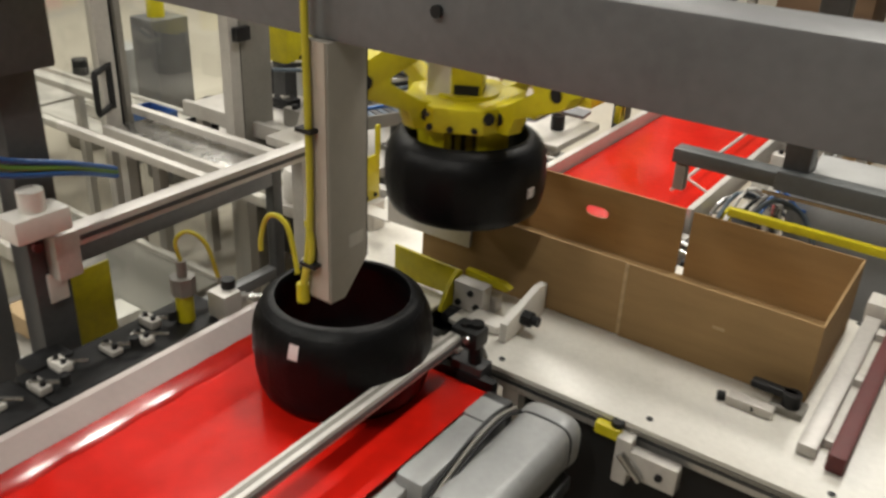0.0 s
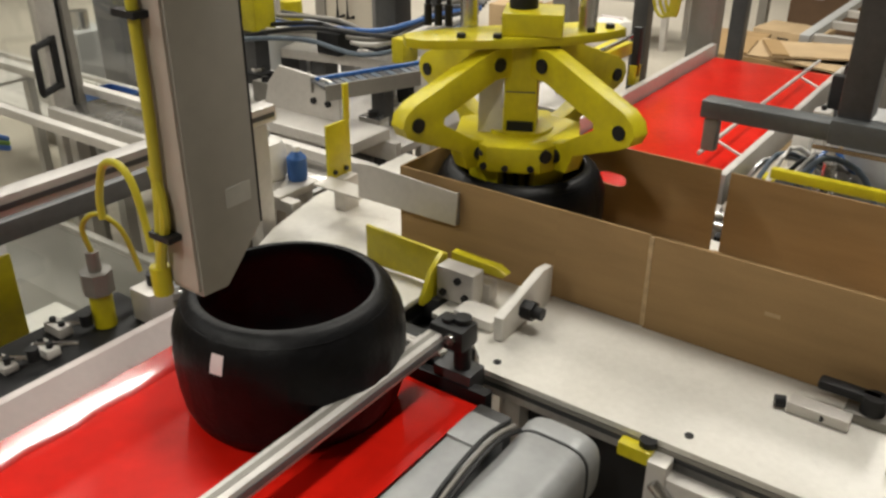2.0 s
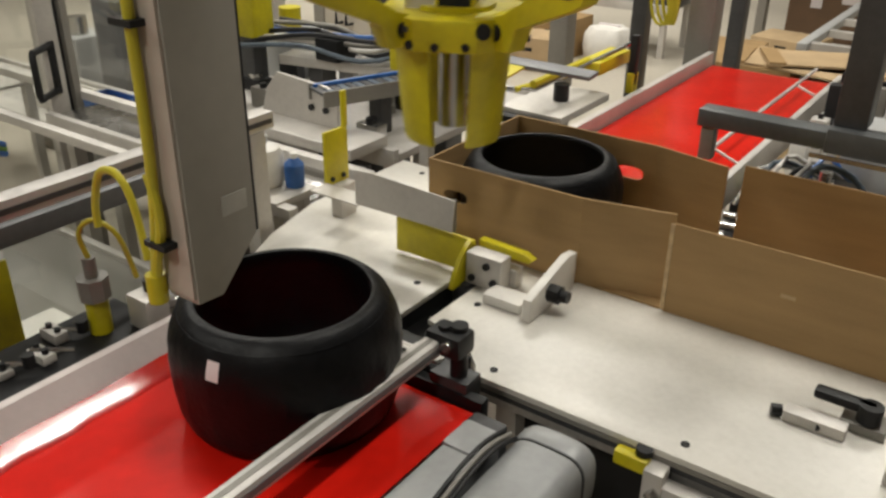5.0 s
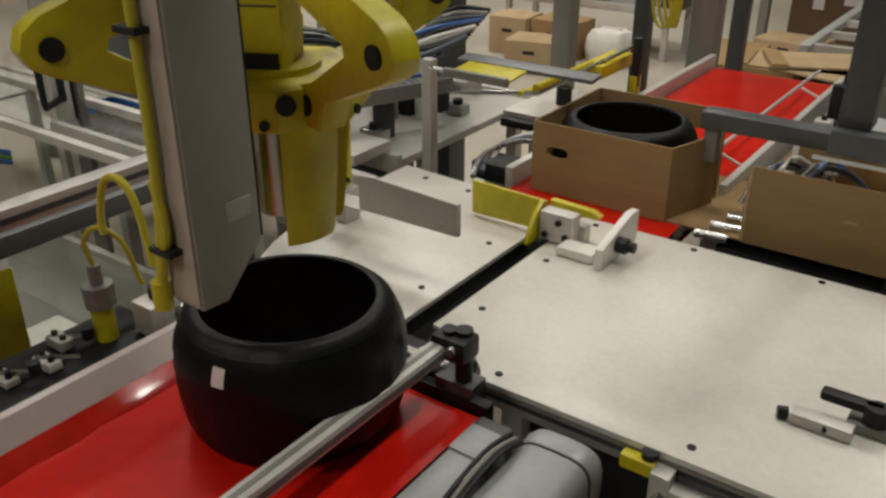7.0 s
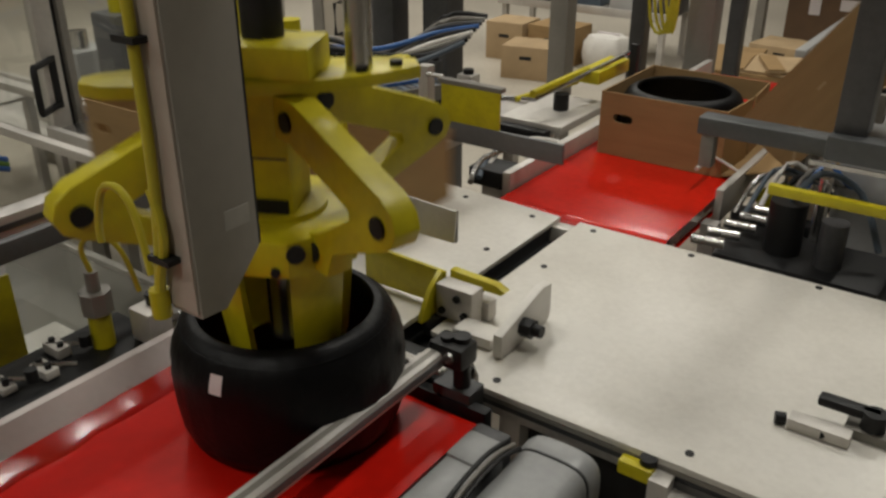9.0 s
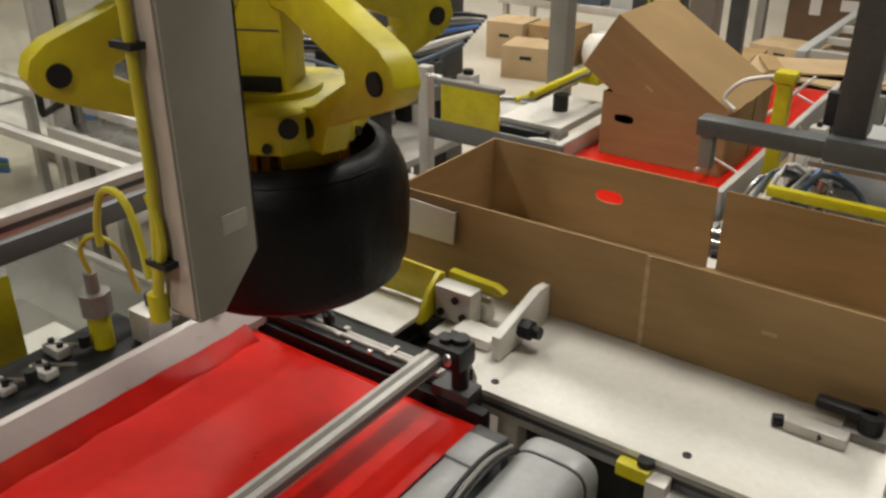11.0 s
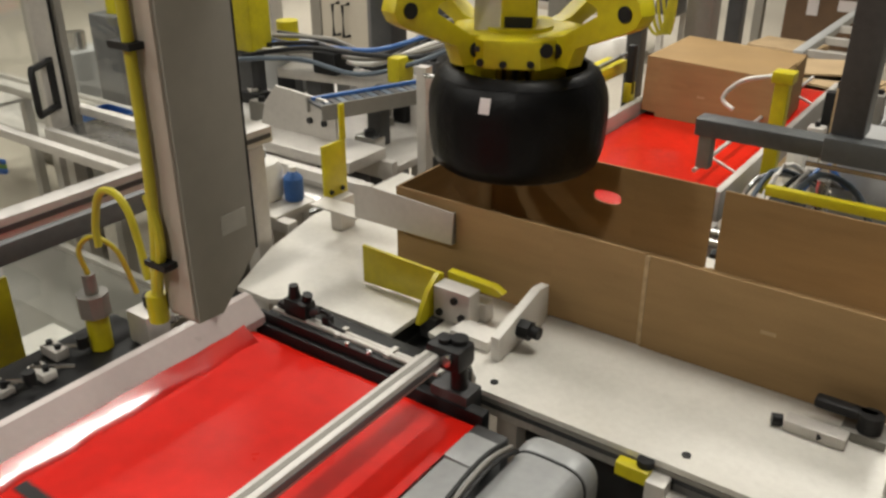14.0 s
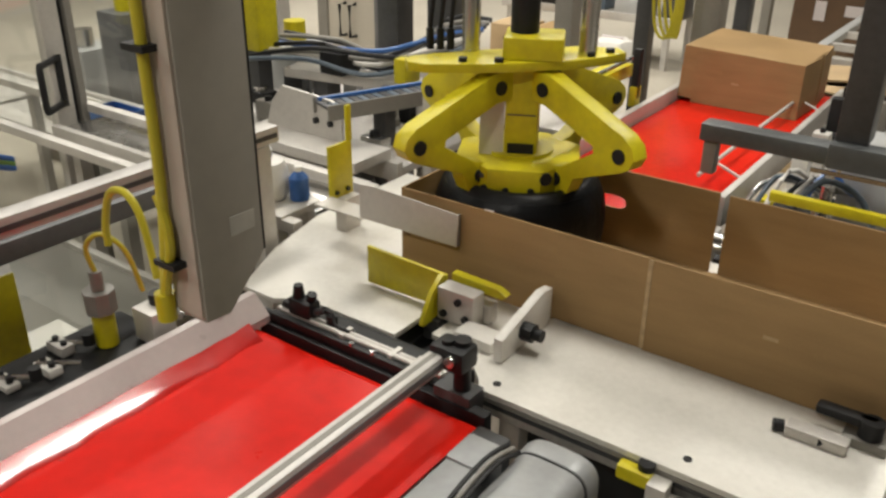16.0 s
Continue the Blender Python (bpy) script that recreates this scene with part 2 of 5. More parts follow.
conv = thing("infeed_conveyor", (-1.02, 0.2, 0), "belt conveyor with glossy red belt and pale side guard", "conveyor")
part("belt", belt_loop(-1.335, -0.70, -1.4, 1.385, BZ, 0.034, 0.002), M_RED, conv, "glossy red plastic belt")
eb = bm_new()
er = []
for k in range(61):
    y = -1.4 + 2.77 * k / 60
    w = (0.0022 * math.sin(y * 61) + 0.0016 * math.sin(y * 23 + 1)) * max(0.12, min(1.0, (y - 0.98) / 0.08))
    v = 0.003 * math.sin(y * 37) + 0.002 * math.sin(y * 83 + 1)
    er.append([eb.verts.new(c) for c in ((-1.304, y, 0.8588 + w), (-1.291, y, 0.8494 + w), (-1.278, y, 0.8408 + w * 0.5), (-1.264 + v, y, 0.8322), (-1.262 + v, y, 0.8302), (-1.304, y, 0.8302))])
for p, q in zip(er, er[1:]):
    for i in range(6):
        eb.faces.new((p[i], p[(i + 1) % 6], q[(i + 1) % 6], q[i]))
eb.faces.new(er[0][::-1])
eb.faces.new(er[-1])
bmesh.ops.recalc_face_normals(eb, faces=eb.faces)
part("belt_edge", eb, M_REDE, conv, "upturned glossy red belt edge")
part("slider_bed", box(-1.33, -0.71, -1.35, 1.34, BZ - 0.055, BZ - 0.008), M_STEEL, conv)
part("side_guard", prism([(-1.372, BZ - 0.11), (-1.372, 0.892), (-1.367, 0.897), (-1.347, 0.897), (-1.3045, 0.853), (-1.3045, 0.834), (-1.342, 0.834), (-1.342, BZ - 0.11)], 2.835, Matrix(((1, 0, 0, 0), (0, 0, 1, -1.4), (0, 1, 0, 0), (0, 0, 0, 1)))), M_GUARD, conv, "pale sloped side guard")
part("side_channel", box(-0.695, -0.655, -1.4, 1.16, BZ - 0.12, BZ - 0.012, 0.004), M_LGREY, conv)
part("end_roller", cyl((-1.335, 1.385, BZ - 0.034), (-0.70, 1.385, BZ - 0.034), 0.031, 20), M_STEEL, conv)
for y in (-1.0, 0.9):
    for x in (-1.36, -0.68):
        part("leg", box(x - 0.03, x + 0.03, y - 0.03, y + 0.03, 0, BZ - 0.11, 0.004), M_ALUP, conv)
ct = thing("cable_tray", (-1.52, 0, 0.8), "black cable tray with lid beside the red conveyor", "cable tray")
part("base", box(-1.60, -1.44, -1.2, 1.24, 0.80, 0.838, 0.004), M_BLK, ct)
part("lid", box(-1.605, -1.435, -1.2, 0.70, 0.8385, 0.852, 0.004), M_BLK, ct, "black tray lid")
part("lid", box(-1.605, -1.435, 0.71, 1.245, 0.8385, 0.850, 0.004), M_BLK, ct, "black tray lid")
for y in (-0.9, 1.1):
    single("tray_bracket", box(-1.58, -1.46, y - 0.03, y + 0.03, 0, 0.80, 0.004), M_ALUP, (-1.52, y, 0), "aluminium upright under the cable tray", "bracket", "tray brackets")
for i, (y, x) in enumerate(((0.62, -1.53), (0.72, -1.51), (0.80, -1.55), (0.92, -1.52), (1.0, -1.50), (1.06, -1.55))):
    t = thing("pipe_clip", (x, y, 0.852), "small pale fitting with black screws on the black tray", "clip", "tray clips")
    part("body", box(x - 0.03, x + 0.03, y - 0.016, y + 0.016, 0.852, 0.868 + 0.004 * (i % 3), 0.004), M_ALUP if i % 2 else M_WBLK, t)
    for k in (-0.016, 0.016):
        part("screw", cyl((x + k, y, 0.866), (x + k, y, 0.884), 0.007, 10), M_BLK, t, "black screw")
    part("pipe", cyl((x - 0.02, y - 0.012, 0.872), (x + 0.05, y + 0.045, 0.872), 0.0055, 8), M_STEEL, t, "bright steel pipe")
    if i % 2:
        part("knob", cyl((x + 0.045, y + 0.04, 0.868), (x + 0.045, y + 0.04, 0.895), 0.013, 10), M_BLK, t, "black knob")

rail = thing("guide_rail", (-0.81, 0.9, 0.93), "round-edged aluminium guide rail above the red belt", "rail")
part("profile", box(-0.832, -0.794, -1.2, 1.425, 0.912, 0.948, 0.009), M_RAIL, rail)
part("groove", box(-0.8185, -0.8075, -1.2, 1.424, 0.9475, 0.9490), M_GREYC, rail)
part("groove", box(-0.7945, -0.7925, -1.2, 1.424, 0.923, 0.937), M_BEAM, rail)
for y in (-0.9, 0.72):
    part("standoff", cyl((-0.80, y, 0.93), (-0.66, y, 0.76), 0.010, 10), M_STEEL, rail)
    part("clamp", box(-0.69, -0.645, y - 0.025, y + 0.025, 0.72, 0.79, 0.005), M_BLK, rail)

clamp = thing("rail_clamp", (-0.79, 1.44, 0.85), "black plastic clamp holding the end of the guide rail", "clamp")
part("post", cyl((-0.775, 1.455, 0.83), (-0.775, 1.455, 0.975), 0.018, 14), M_BLK, clamp)
part("head", box(-0.83, -0.75, 1.415, 1.475, 0.915, 0.965, 0.01), M_BLK, clamp)
part("knob", cyl((-0.80, 1.44, 0.962), (-0.80, 1.44, 0.974), 0.013, 12), M_BLK, clamp)
part("bolt", cyl((-0.775, 1.405, 0.945), (-0.775, 1.42, 0.945), 0.012, 12), M_STEEL, clamp, "bright steel bolt head")
part("foot", box(-0.83, -0.74, 1.43, 1.485, 0.80, 0.86, 0.005), M_DARK, clamp)

# transfer section between belt and table
tr = thing("transfer_bar", (-1.05, 1.46, 0.80), "black transfer frame with steel rods at the belt end", "transfer")
part("frame", box(-1.33, -0.70, 1.425, 1.452, 0.77, 0.836, 0.004), M_BLK, tr)
part("rear_frame", box(-1.33, -0.80, 1.486, 1.540, 0.79, 0.846, 0.003), M_BLK, tr)
part("drip_plate", box(-1.33, -0.80, 1.4525, 1.485, 0.78, 0.842, 0.003), M_BLK, tr, "black base plate")
part("lip", box(-1.33, -0.86, 1.437, 1.449, 0.8365, 0.860, 0.002), M_BLK, tr, "black steel lip")
for z, y in ((0.862, 1.462), (0.858, 1.478)):
    part("rod", cyl((-1.30, y, z), (-0.83, y, z), 0.0065, 10), M_ALUP, tr)
for x in (-1.10, -0.96, -0.90):
    part("cross_bar", box(x - 0.006, x + 0.006, 1.45, 1.49, 0.855, 0.868), M_ALUP, tr)
part("sensor", box(-1.265, -1.195, 1.455, 1.495, 0.858, 0.905, 0.010), M_BLK, tr, "black plastic sensor head")
part("sensor_cap", cyl((-1.245, 1.475, 0.905), (-1.245, 1.475, 0.935), 0.015, 12, 0.011), M_BLK, tr)
part("sensor_cap", cyl((-1.21, 1.478, 0.905), (-1.205, 1.478, 0.922), 0.012, 10), M_BLK, tr)
part("sensor_arm", box(-1.29, -1.265, 1.462, 1.488, 0.858, 0.885, 0.006), M_BLK, tr)
part("sensor_plug", cyl((-1.195, 1.475, 0.88), (-1.165, 1.475, 0.895), 0.009, 10), M_DARK, tr)
part("sensor_cable", tube([(-1.165, 1.475, 0.895), (-1.145, 1.478, 0.89), (-1.13, 1.47, 0.872), (-1.09, 1.468, 0.87)], 0.0045, 8), M_BLK, tr, "black cable")
part("sensor_lamp", cyl((-1.150, 1.48, 0.86), (-1.150, 1.48, 0.886), 0.014, 12), M_BLK, tr)
for x in (-1.06, -1.0, -0.87):
    part("screw", cyl((x, 1.443, 0.86), (x, 1.443, 0.866), 0.006, 8), M_STEEL, tr, "bright steel screw")
part("green_cover", box(-0.94, -0.90, 1.395, 1.424, 0.79, 0.812, 0.006), M_GREEN, tr, "small yellow-green cable piece")
part("support", box(-1.30, -1.26, 1.43, 1.48, 0, 0.78, 0.004), M_ALUP, tr)
part("support", box(-0.80, -0.76, 1.43, 1.48, 0, 0.78, 0.004), M_ALUP, tr)

# gear motor under the rail
mo = thing("gear_motor", (-0.6, 1.3, 0.70), "light grey gear motor with cables beside the red belt", "motor")
part("gearbox", box(-0.690, -0.615, 1.02, 1.335, 0.70, 0.845, 0.014), M_MOT, mo)
part("gearbox_cap", box(-0.690, -0.615, 1.275, 1.36, 0.70, 0.852, 0.010), M_MOT, mo)
part("bearing_plate", box(-0.70, -0.625, 1.345, 1.405, 0.69, 0.835, 0.008), M_DARK, mo, "dark grey bearing plate")

def round_box(hw, hh, e, n=28):
    """A rounded upright section; e: 1 for an ellipse, less for squarer corners."""
    out = []
    for k in range(n):
        c, q = math.cos(2 * math.pi * k / n), math.sin(2 * math.pi * k / n)
        out.append((hw * math.copysign(abs(c) ** e, c), hh * math.copysign(abs(q) ** e, q)))
    return out


lie = Matrix.Rotation(radians(90), 4, "X")
part("motor_body", prism(round_box(0.074, 0.066, 0.55), 0.36, Matrix.Translation((-0.525, 1.375, 0.783)) @ lie, 0.006), M_MOT, mo)
part("motor_cap", prism(round_box(0.079, 0.071, 0.6), 0.052, Matrix.Translation((-0.525, 1.427, 0.783)) @ lie, 0.016), M_MOT, mo, "grey rounded motor end cap")
part("cap_seam", prism(round_box(0.0755, 0.0675, 0.58), 0.006, Matrix.Translation((-0.525, 1.381, 0.783)) @ lie), M_DARK, mo, "dark joint behind the end cap")
for k in range(3):
    x = -0.607 + 0.012 * k
    part("cable", tube([(x, 1.36, 0.86 - 0.004 * k), (x - 0.005, 1.28, 0.87), (x - 0.004, 1.15, 0.852), (x + 0.002, 0.98, 0.80)], 0.0045, 8), M_BLK if k != 1 else M_GREYC, mo, "black power cable")
part("mount", box(-0.70, -0.45, 1.0, 1.40, 0.66, 0.70, 0.004), M_DARK, mo)
part("stand", box(-0.62, -0.54, 1.15, 1.23, 0, 0.66, 0.004), M_DARK, mo)

# ---- packing table ----
TZ = 0.85
tab = thing("packing_table", (-0.3, 1.9, 0), "packing table with white plastic top plates and aluminium frame", "table")
part("slide_plate", prism([(-0.755, 1.484), (2.6, 1.494), (2.6, 2.356), (-0.958, 2.325), (-0.958, 1.60), (-0.84, 1.575), (-0.775, 1.515)], 0.014, Matrix.Translation((0, 0, TZ - 0.014)), 0.002), M_WHT, tab, "white plastic slide plate")
part("slide_plate", prism([(-1.022, 1.545), (-1.022, 2.325), (-1.62, 2.36), (-1.62, 1.93), (-1.56, 1.70), (-1.47, 1.50), (-1.36, 1.50), (-1.30, 1.545)], 0.014, Matrix.Translation((0, 0, TZ - 0.014)), 0.002), M_WHT, tab, "white plastic slide plate with cut corner")
part("slot_channel", box(-1.035, -0.945, 1.52, 2.34, TZ - 0.075, TZ - 0.06), M_BLK, tab, "black slot channel")
part("front_beam", box(-0.76, 2.6, 1.497, 1.54, TZ - 0.065, TZ - 0.0145, 0.004), M_ALU, tab, "brushed aluminium edge profile")
part("groove", box(-0.755, 2.6, 1.4955, 1.498, TZ - 0.045, TZ - 0.035), M_DARK, tab)
part("front_lip", box(-0.756, 2.6, 1.484, 1.496, TZ - 0.024, TZ - 0.0145), M_GREYC, tab)
part("rear_beam", box(-1.60, 2.6, 2.28, 2.322, TZ - 0.08, TZ - 0.0145, 0.004), M_ALUP, tab)
part("side_beam", box(-0.955, -0.915, 1.62, 2.28, TZ - 0.08, TZ - 0.0145, 0.003), M_DARK, tab)
part("side_beam", box(-1.07, -1.03, 1.56, 2.28, TZ - 0.08, TZ - 0.0145, 0.003), M_DARK, tab)
part("panel", box(-0.72, 2.6, 1.56, 1.57, 0.15, TZ - 0.07), M_BLK, tab, "dark front panel")
for x, y in ((-0.70, 1.54), (-0.70, 2.26), (0.8, 1.54), (0.8, 2.26), (2.5, 1.54), (2.5, 2.26), (-1.5, 1.62), (-1.5, 2.26)):
    part("leg", box(x - 0.025, x + 0.025, y - 0.02, y + 0.02, 0, TZ - 0.08, 0.004), M_ALUP, tab)
for x, y in ((-0.733, 1.52), (-0.329, 1.527), (0.08, 1.53), (-0.90, 2.29), (-0.62, 2.30), (-0.30, 2.31), (-0.03, 2.32), (-0.905, 1.72), (-0.905, 2.02), (-1.08, 1.72), (-1.08, 2.02), (-1.09, 2.28), (-1.33, 2.29), (-1.50, 2.30)):
    part("bolt", cyl((x, y, TZ - 0.004), (x, y, TZ + 0.002), 0.0085, 14), M_BLK, tab, "black countersunk bolt")
cl = thing("sensor_clamp", (-0.40, 1.475, 0.80), "small yellow sensor block on the table edge", "sensor")
part("body", box(-0.435, -0.37, 1.455, 1.482, 0.805, 0.835, 0.006), M_YEL, cl)
part("screw", cyl((-0.385, 1.478, 0.835), (-0.385, 1.478, 0.848), 0.016, 12), M_BLK, cl, "black round screw")
part("bracket", box(-0.372, -0.335, 1.445, 1.484, 0.70, 0.828, 0.004), M_ALUP, cl)
part("connector", cyl((-0.355, 1.44, 0.79), (-0.30, 1.44, 0.74), 0.012, 10), M_STEEL, cl)
part("plate", box(-0.36, -0.22, 1.45, 1.484, 0.73, 0.80, 0.003), M_ALUP, cl)
for x in (-0.33, -0.26):
    part("screw", cyl((x, 1.449, 0.765), (x, 1.441, 0.765), 0.009, 10), M_BLK, cl, "black screw")
lv = thing("clamp_lever", (-0.13, 1.78, TZ), "black clamp lever on an aluminium block on the white plate", "lever")
part("block", box(-0.21, -0.10, 1.70, 1.735, TZ, TZ + 0.024, 0.004), M_ALUP, lv)
for x in (-0.215, -0.135):
    part("screw", cyl((x, 1.715, TZ + 0.012), (x - 0.018, 1.708, TZ + 0.012), 0.012, 12), M_BLK, lv, "black screw")
part("lever_arm", box(-0.175, -0.06, 1.755, 1.785, TZ + 0.035, TZ + 0.055, 0.008), M_BLK, lv)
part("hub", cyl((-0.075, 1.765, TZ), (-0.075, 1.765, TZ + 0.055), 0.022, 16), M_BLK, lv)
part("bar", box(-0.12, -0.04, 1.74, 1.80, TZ, TZ + 0.02, 0.004), M_GREYC, lv)

es = thing("end_stop", (0.03, 1.95, TZ), "pale aluminium end stop with dark red bar on the table", "stop")
part("pale_rail", box(-0.022, 0.022, 1.62, 2.33, TZ, TZ + 0.03, 0.005), M_RAIL, es)
part("red_bar", box(0.045, 0.085, 1.60, 2.42, TZ, TZ + 0.045, 0.006), M_MAR, es, "dark red painted bar")
for y in (1.70, 2.0, 2.27):
    part("bridge", box(0.0225, 0.0445, y - 0.02, y + 0.02, TZ, TZ + 0.022, 0.003), M_ALUP, es)
part("stop_block", box(-0.03, 0.03, 2.35, 2.43, TZ, TZ + 0.06, 0.006), M_WBLK, es, "white plastic block")

# ---- far conveyor ----
FZ = 0.828
fc = thing("takeaway_conveyor", (-1.0, 3.3, 0), "red belt conveyor with pale rails leading away from the table", "conveyor")
part("belt", belt_loop(-1.268, -0.722, 2.40, 4.27, FZ, 0.03), M_RED2, fc, "glossy red plastic belt")
part("slider_bed", box(-1.26, -0.73, 2.44, 4.24, FZ - 0.05, FZ - 0.006), M_STEEL, fc)
part("side_guard", box(-1.305, -1.275, 2.46, 4.30, 0.76, 0.885, 0.006), M_ALUP, fc, "pale aluminium side rail")
part("side_guard", box(-0.715, -0.69, 2.75, 4.30, 0.76, 0.868, 0.006), M_ALUP, fc, "pale aluminium side rail")
for y in (2.7, 4.0):
    for x in (-1.29, -0.70):
        part("leg", box(x - 0.025, x + 0.025, y - 0.025, y + 0.025, 0, 0.78, 0.004), M_ALUP, fc)
part("inner_rail", tube([(-0.80, 2.80, 0.90), (-0.80, 3.1, 0.90), (-0.79, 4.2, 0.90)], 0.007, 8, 1), M_ALUP, fc)
for y in (2.95, 3.9):
    part("rail_post", cyl((-0.80, y, 0.90), (-0.70, y, 0.86), 0.005, 8), M_ALUP, fc)
roll = thing("roller_unit", (-0.66, 2.6, 0), "dark drive unit with small rollers beside the red belt", "drive")
part("body", box(-0.62, -0.18, 2.46, 2.72, 0.62, 0.80, 0.02), M_BLK, roll)
for k in range(5):
    part("roller", cyl((-0.665 + 0.02 * k, 2.42 + 0.075 * k, 0.845), (-0.58 + 0.02 * k, 2.44 + 0.075 * k, 0.84), 0.014, 10), M_STEEL, roll)
part("motor", cyl((-0.46, 2.58, 0.80), (-0.46, 2.58, 0.95), 0.05, 18), M_BLK, roll)
part("motor", cyl((-0.33, 2.55, 0.80), (-0.33, 2.55, 0.93), 0.035, 18), M_DARK, roll)
part("fitting", cyl((-0.40, 2.70, 0.80), (-0.40, 2.70, 0.99), 0.018, 12), M_STEEL, roll, "bright steel fitting")
part("hose", tube([(-0.46, 2.58, 0.95), (-0.40, 2.62, 1.03), (-0.30, 2.66, 0.98), (-0.22, 2.6, 0.85)], 0.009, 8), M_GBLUE, roll, "blue grey hose")
part("stand", box(-0.5, -0.3, 2.5, 2.7, 0, 0.62, 0.01), M_DARK, roll)
gb = single("yellow_bar", box(-0.50, 0.35, 2.475, 2.50, 0.995, 1.022, 0.004), M_YEL, (-0.1, 2.49, 1.0), "yellow painted flap bar behind the carton", "bar")
single("bar_holder", box(0.20, 0.26, 2.48, 2.54, 0, 0.995, 0.005), M_DARK, (0.23, 2.5, 0), "dark upright that carries the yellow bar", "bracket")
single("grey_cabinet", box(-0.42, 0.3, 2.95, 3.4, 0.0, 0.97, 0.015), M_LGREY, (0, 3.1, 0), "light grey control cabinet behind the table", "cabinet")

# ---- dark post and arm ----
dp = thing("machine_post", (-0.35, 2.58, 0), "dark grey steel post with horizontal arm over the belt", "post")
part("post", box(-0.385, -0.305, 2.555, 2.635, 1.165, 2.6, 0.006), M_DARK, dp)
part("arm", box(-0.745, 0.6, 2.585, 2.655, 1.085, 1.135, 0.006), M_ARM, dp, "grey square steel arm")
part("carrier", box(-0.39, 0.6, 2.52, 2.585, 1.10, 1.165, 0.006), M_ARM, dp)
part("steel_strip", box(-0.42, 0.6, 2.513, 2.519, 1.085, 1.097), M_STEEL, dp, "bright steel strip")
part("end_finger", box(-0.735, -0.695, 2.60, 2.64, 0.985, 1.085, 0.006), M_GREYC, dp)
part("upright", box(0.52, 0.60, 2.52, 2.62, 0, 1.10, 0.006), M_DARK, dp)

# ---- hanging column and overhead beam ----
col = thing("hanging_column", (-0.61, 0.76, 1.8), "grey box column hanging from the overhead beam", "column")
ang = [(0.725, 1.428), (0.756, 1.426), (0.806, 1.477), (0.806, 1.82), (0.725, 1.82)]
part("box_section", prism(ang, 0.044, Matrix(((0, 0, 1, -0.632), (1, 0, 0, 0), (0, 1, 0, 0), (0, 0, 0, 1))), 0.002), M_COL, col)
part("edge_seam", box(-0.600, -0.5895, 0.8062, 0.8095, 1.478, 1.82), M_BLK, col, "thin black edge seam")
part("front_strip", box(-0.630, -0.590, 0.7215, 0.7245, 1.434, 1.82), M_STRIP, col, "pale beige edge strip")
part("tag", box(-0.5875, -0.5868, 0.765, 0.796, 1.508, 1.528), M_TAG, col, "small grey sticker")
hose = thing("air_hose", (-0.65, 0.74, 1.5), "yellow air hose tied to the grey column", "hose")
part("hose_run", tube([(-0.618, 0.7145, 1.95), (-0.616, 0.7145, 1.75), (-0.616, 0.7145, 1.60), (-0.622, 0.7145, 1.52), (-0.632, 0.7145, 1.465), (-0.636, 0.714, 1.44)], 0.0054, 10), M_YELH, hose)
part("hose_run", tube([(-0.624, 0.714, 1.56), (-0.614, 0.713, 1.53), (-0.616, 0.713, 1.50), (-0.626, 0.713, 1.475), (-0.634, 0.714, 1.44)], 0.005, 8), M_YELH, hose)
part("loop", tube([(-0.650, 0.718, 1.462), (-0.658, 0.72, 1.495), (-0.668, 0.72, 1.53), (-0.687, 0.72, 1.545), (-0.712, 0.72, 1.537), (-0.728, 0.72, 1.50), (-0.730, 0.72, 1.475)], 0.0040, 8), M_YELH, hose)
for z in (1.698, 1.49):
    part("cable_tie", box(-0.634, -0.604, 0.706, 0.7215, z - 0.003, z + 0.003), M_BLK, hose, "black cable tie")
part("fitting", cyl((-0.636, 0.714, 1.422), (-0.636, 0.714, 1.452), 0.010, 10), M_YEL, hose, "yellow push-in fitting")
beam = thing("overhead_beam", (0, 0.78, 1.85), "mid grey steel beam above the conveyor", "beam")
part("beam", box(-1.9, 1.6, 0.735, 0.835, 1.82, 1.93, 0.008), M_BEAM, beam)
for x in (-0.42, 0.55):
    part("bolt", cyl((x, 0.735, 1.885), (x, 0.729, 1.885), 0.008, 10), M_BLK, beam, "black bolt head")
for x in (-1.86, 1.56):
    part("upright", box(x - 0.05, x + 0.05, 0.735, 0.835, 0, 1.82, 0.006), M_BEAM, beam)

# ---- cartons ----
CX0, CX1, CY0, CY1, CZ, CH, TK = -1.212, -0.770, 1.815, 2.262, TZ + 0.0015, 0.222, 0.005
HINGE, LIDX = 0.2205, 0.495


def panel_x(x0, x1, y, z0, z1, hole=None):
    """An upright board along x, with an oblong hand hole (centre x, centre z, half width, half height)."""
    bm = bm_new()
    if not hole:
        return add_box(bm, x0, x1, y, y + TK, z0, z1)
    cx, cz, hw, hh = hole
    n = 24
    ins, outs = [], []
    for k in range(n):
        a = 2 * math.pi * k / n
        c, s = math.cos(a), math.sin(a)
        ins.append((cx + hw * math.copysign(abs(c) ** 0.7, c), cz + hh * math.copysign(abs(s) ** 0.7, s)))
        f = 1 / max(abs(c), abs(s))
        u, v = c * f, s * f
        outs.append((cx + (u * (x1 - cx) if u > 0 else u * (cx - x0)), cz + (v * (z1 - cz) if v > 0 else v * (cz - z0))))
    rings = [[bm.verts.new((px, yy, pz)) for px, pz in pts] for yy, pts in ((y, outs), (y, ins), (y + TK, ins), (y + TK, outs))]
    for a, b in zip(rings, rings[1:] + rings[:1]):
        for k in range(n):
            bm.faces.new((a[k], a[(k + 1) % n], b[(k + 1) % n], b[k]))
    bmesh.ops.recalc_face_normals(bm, faces=bm.faces)
    return bm


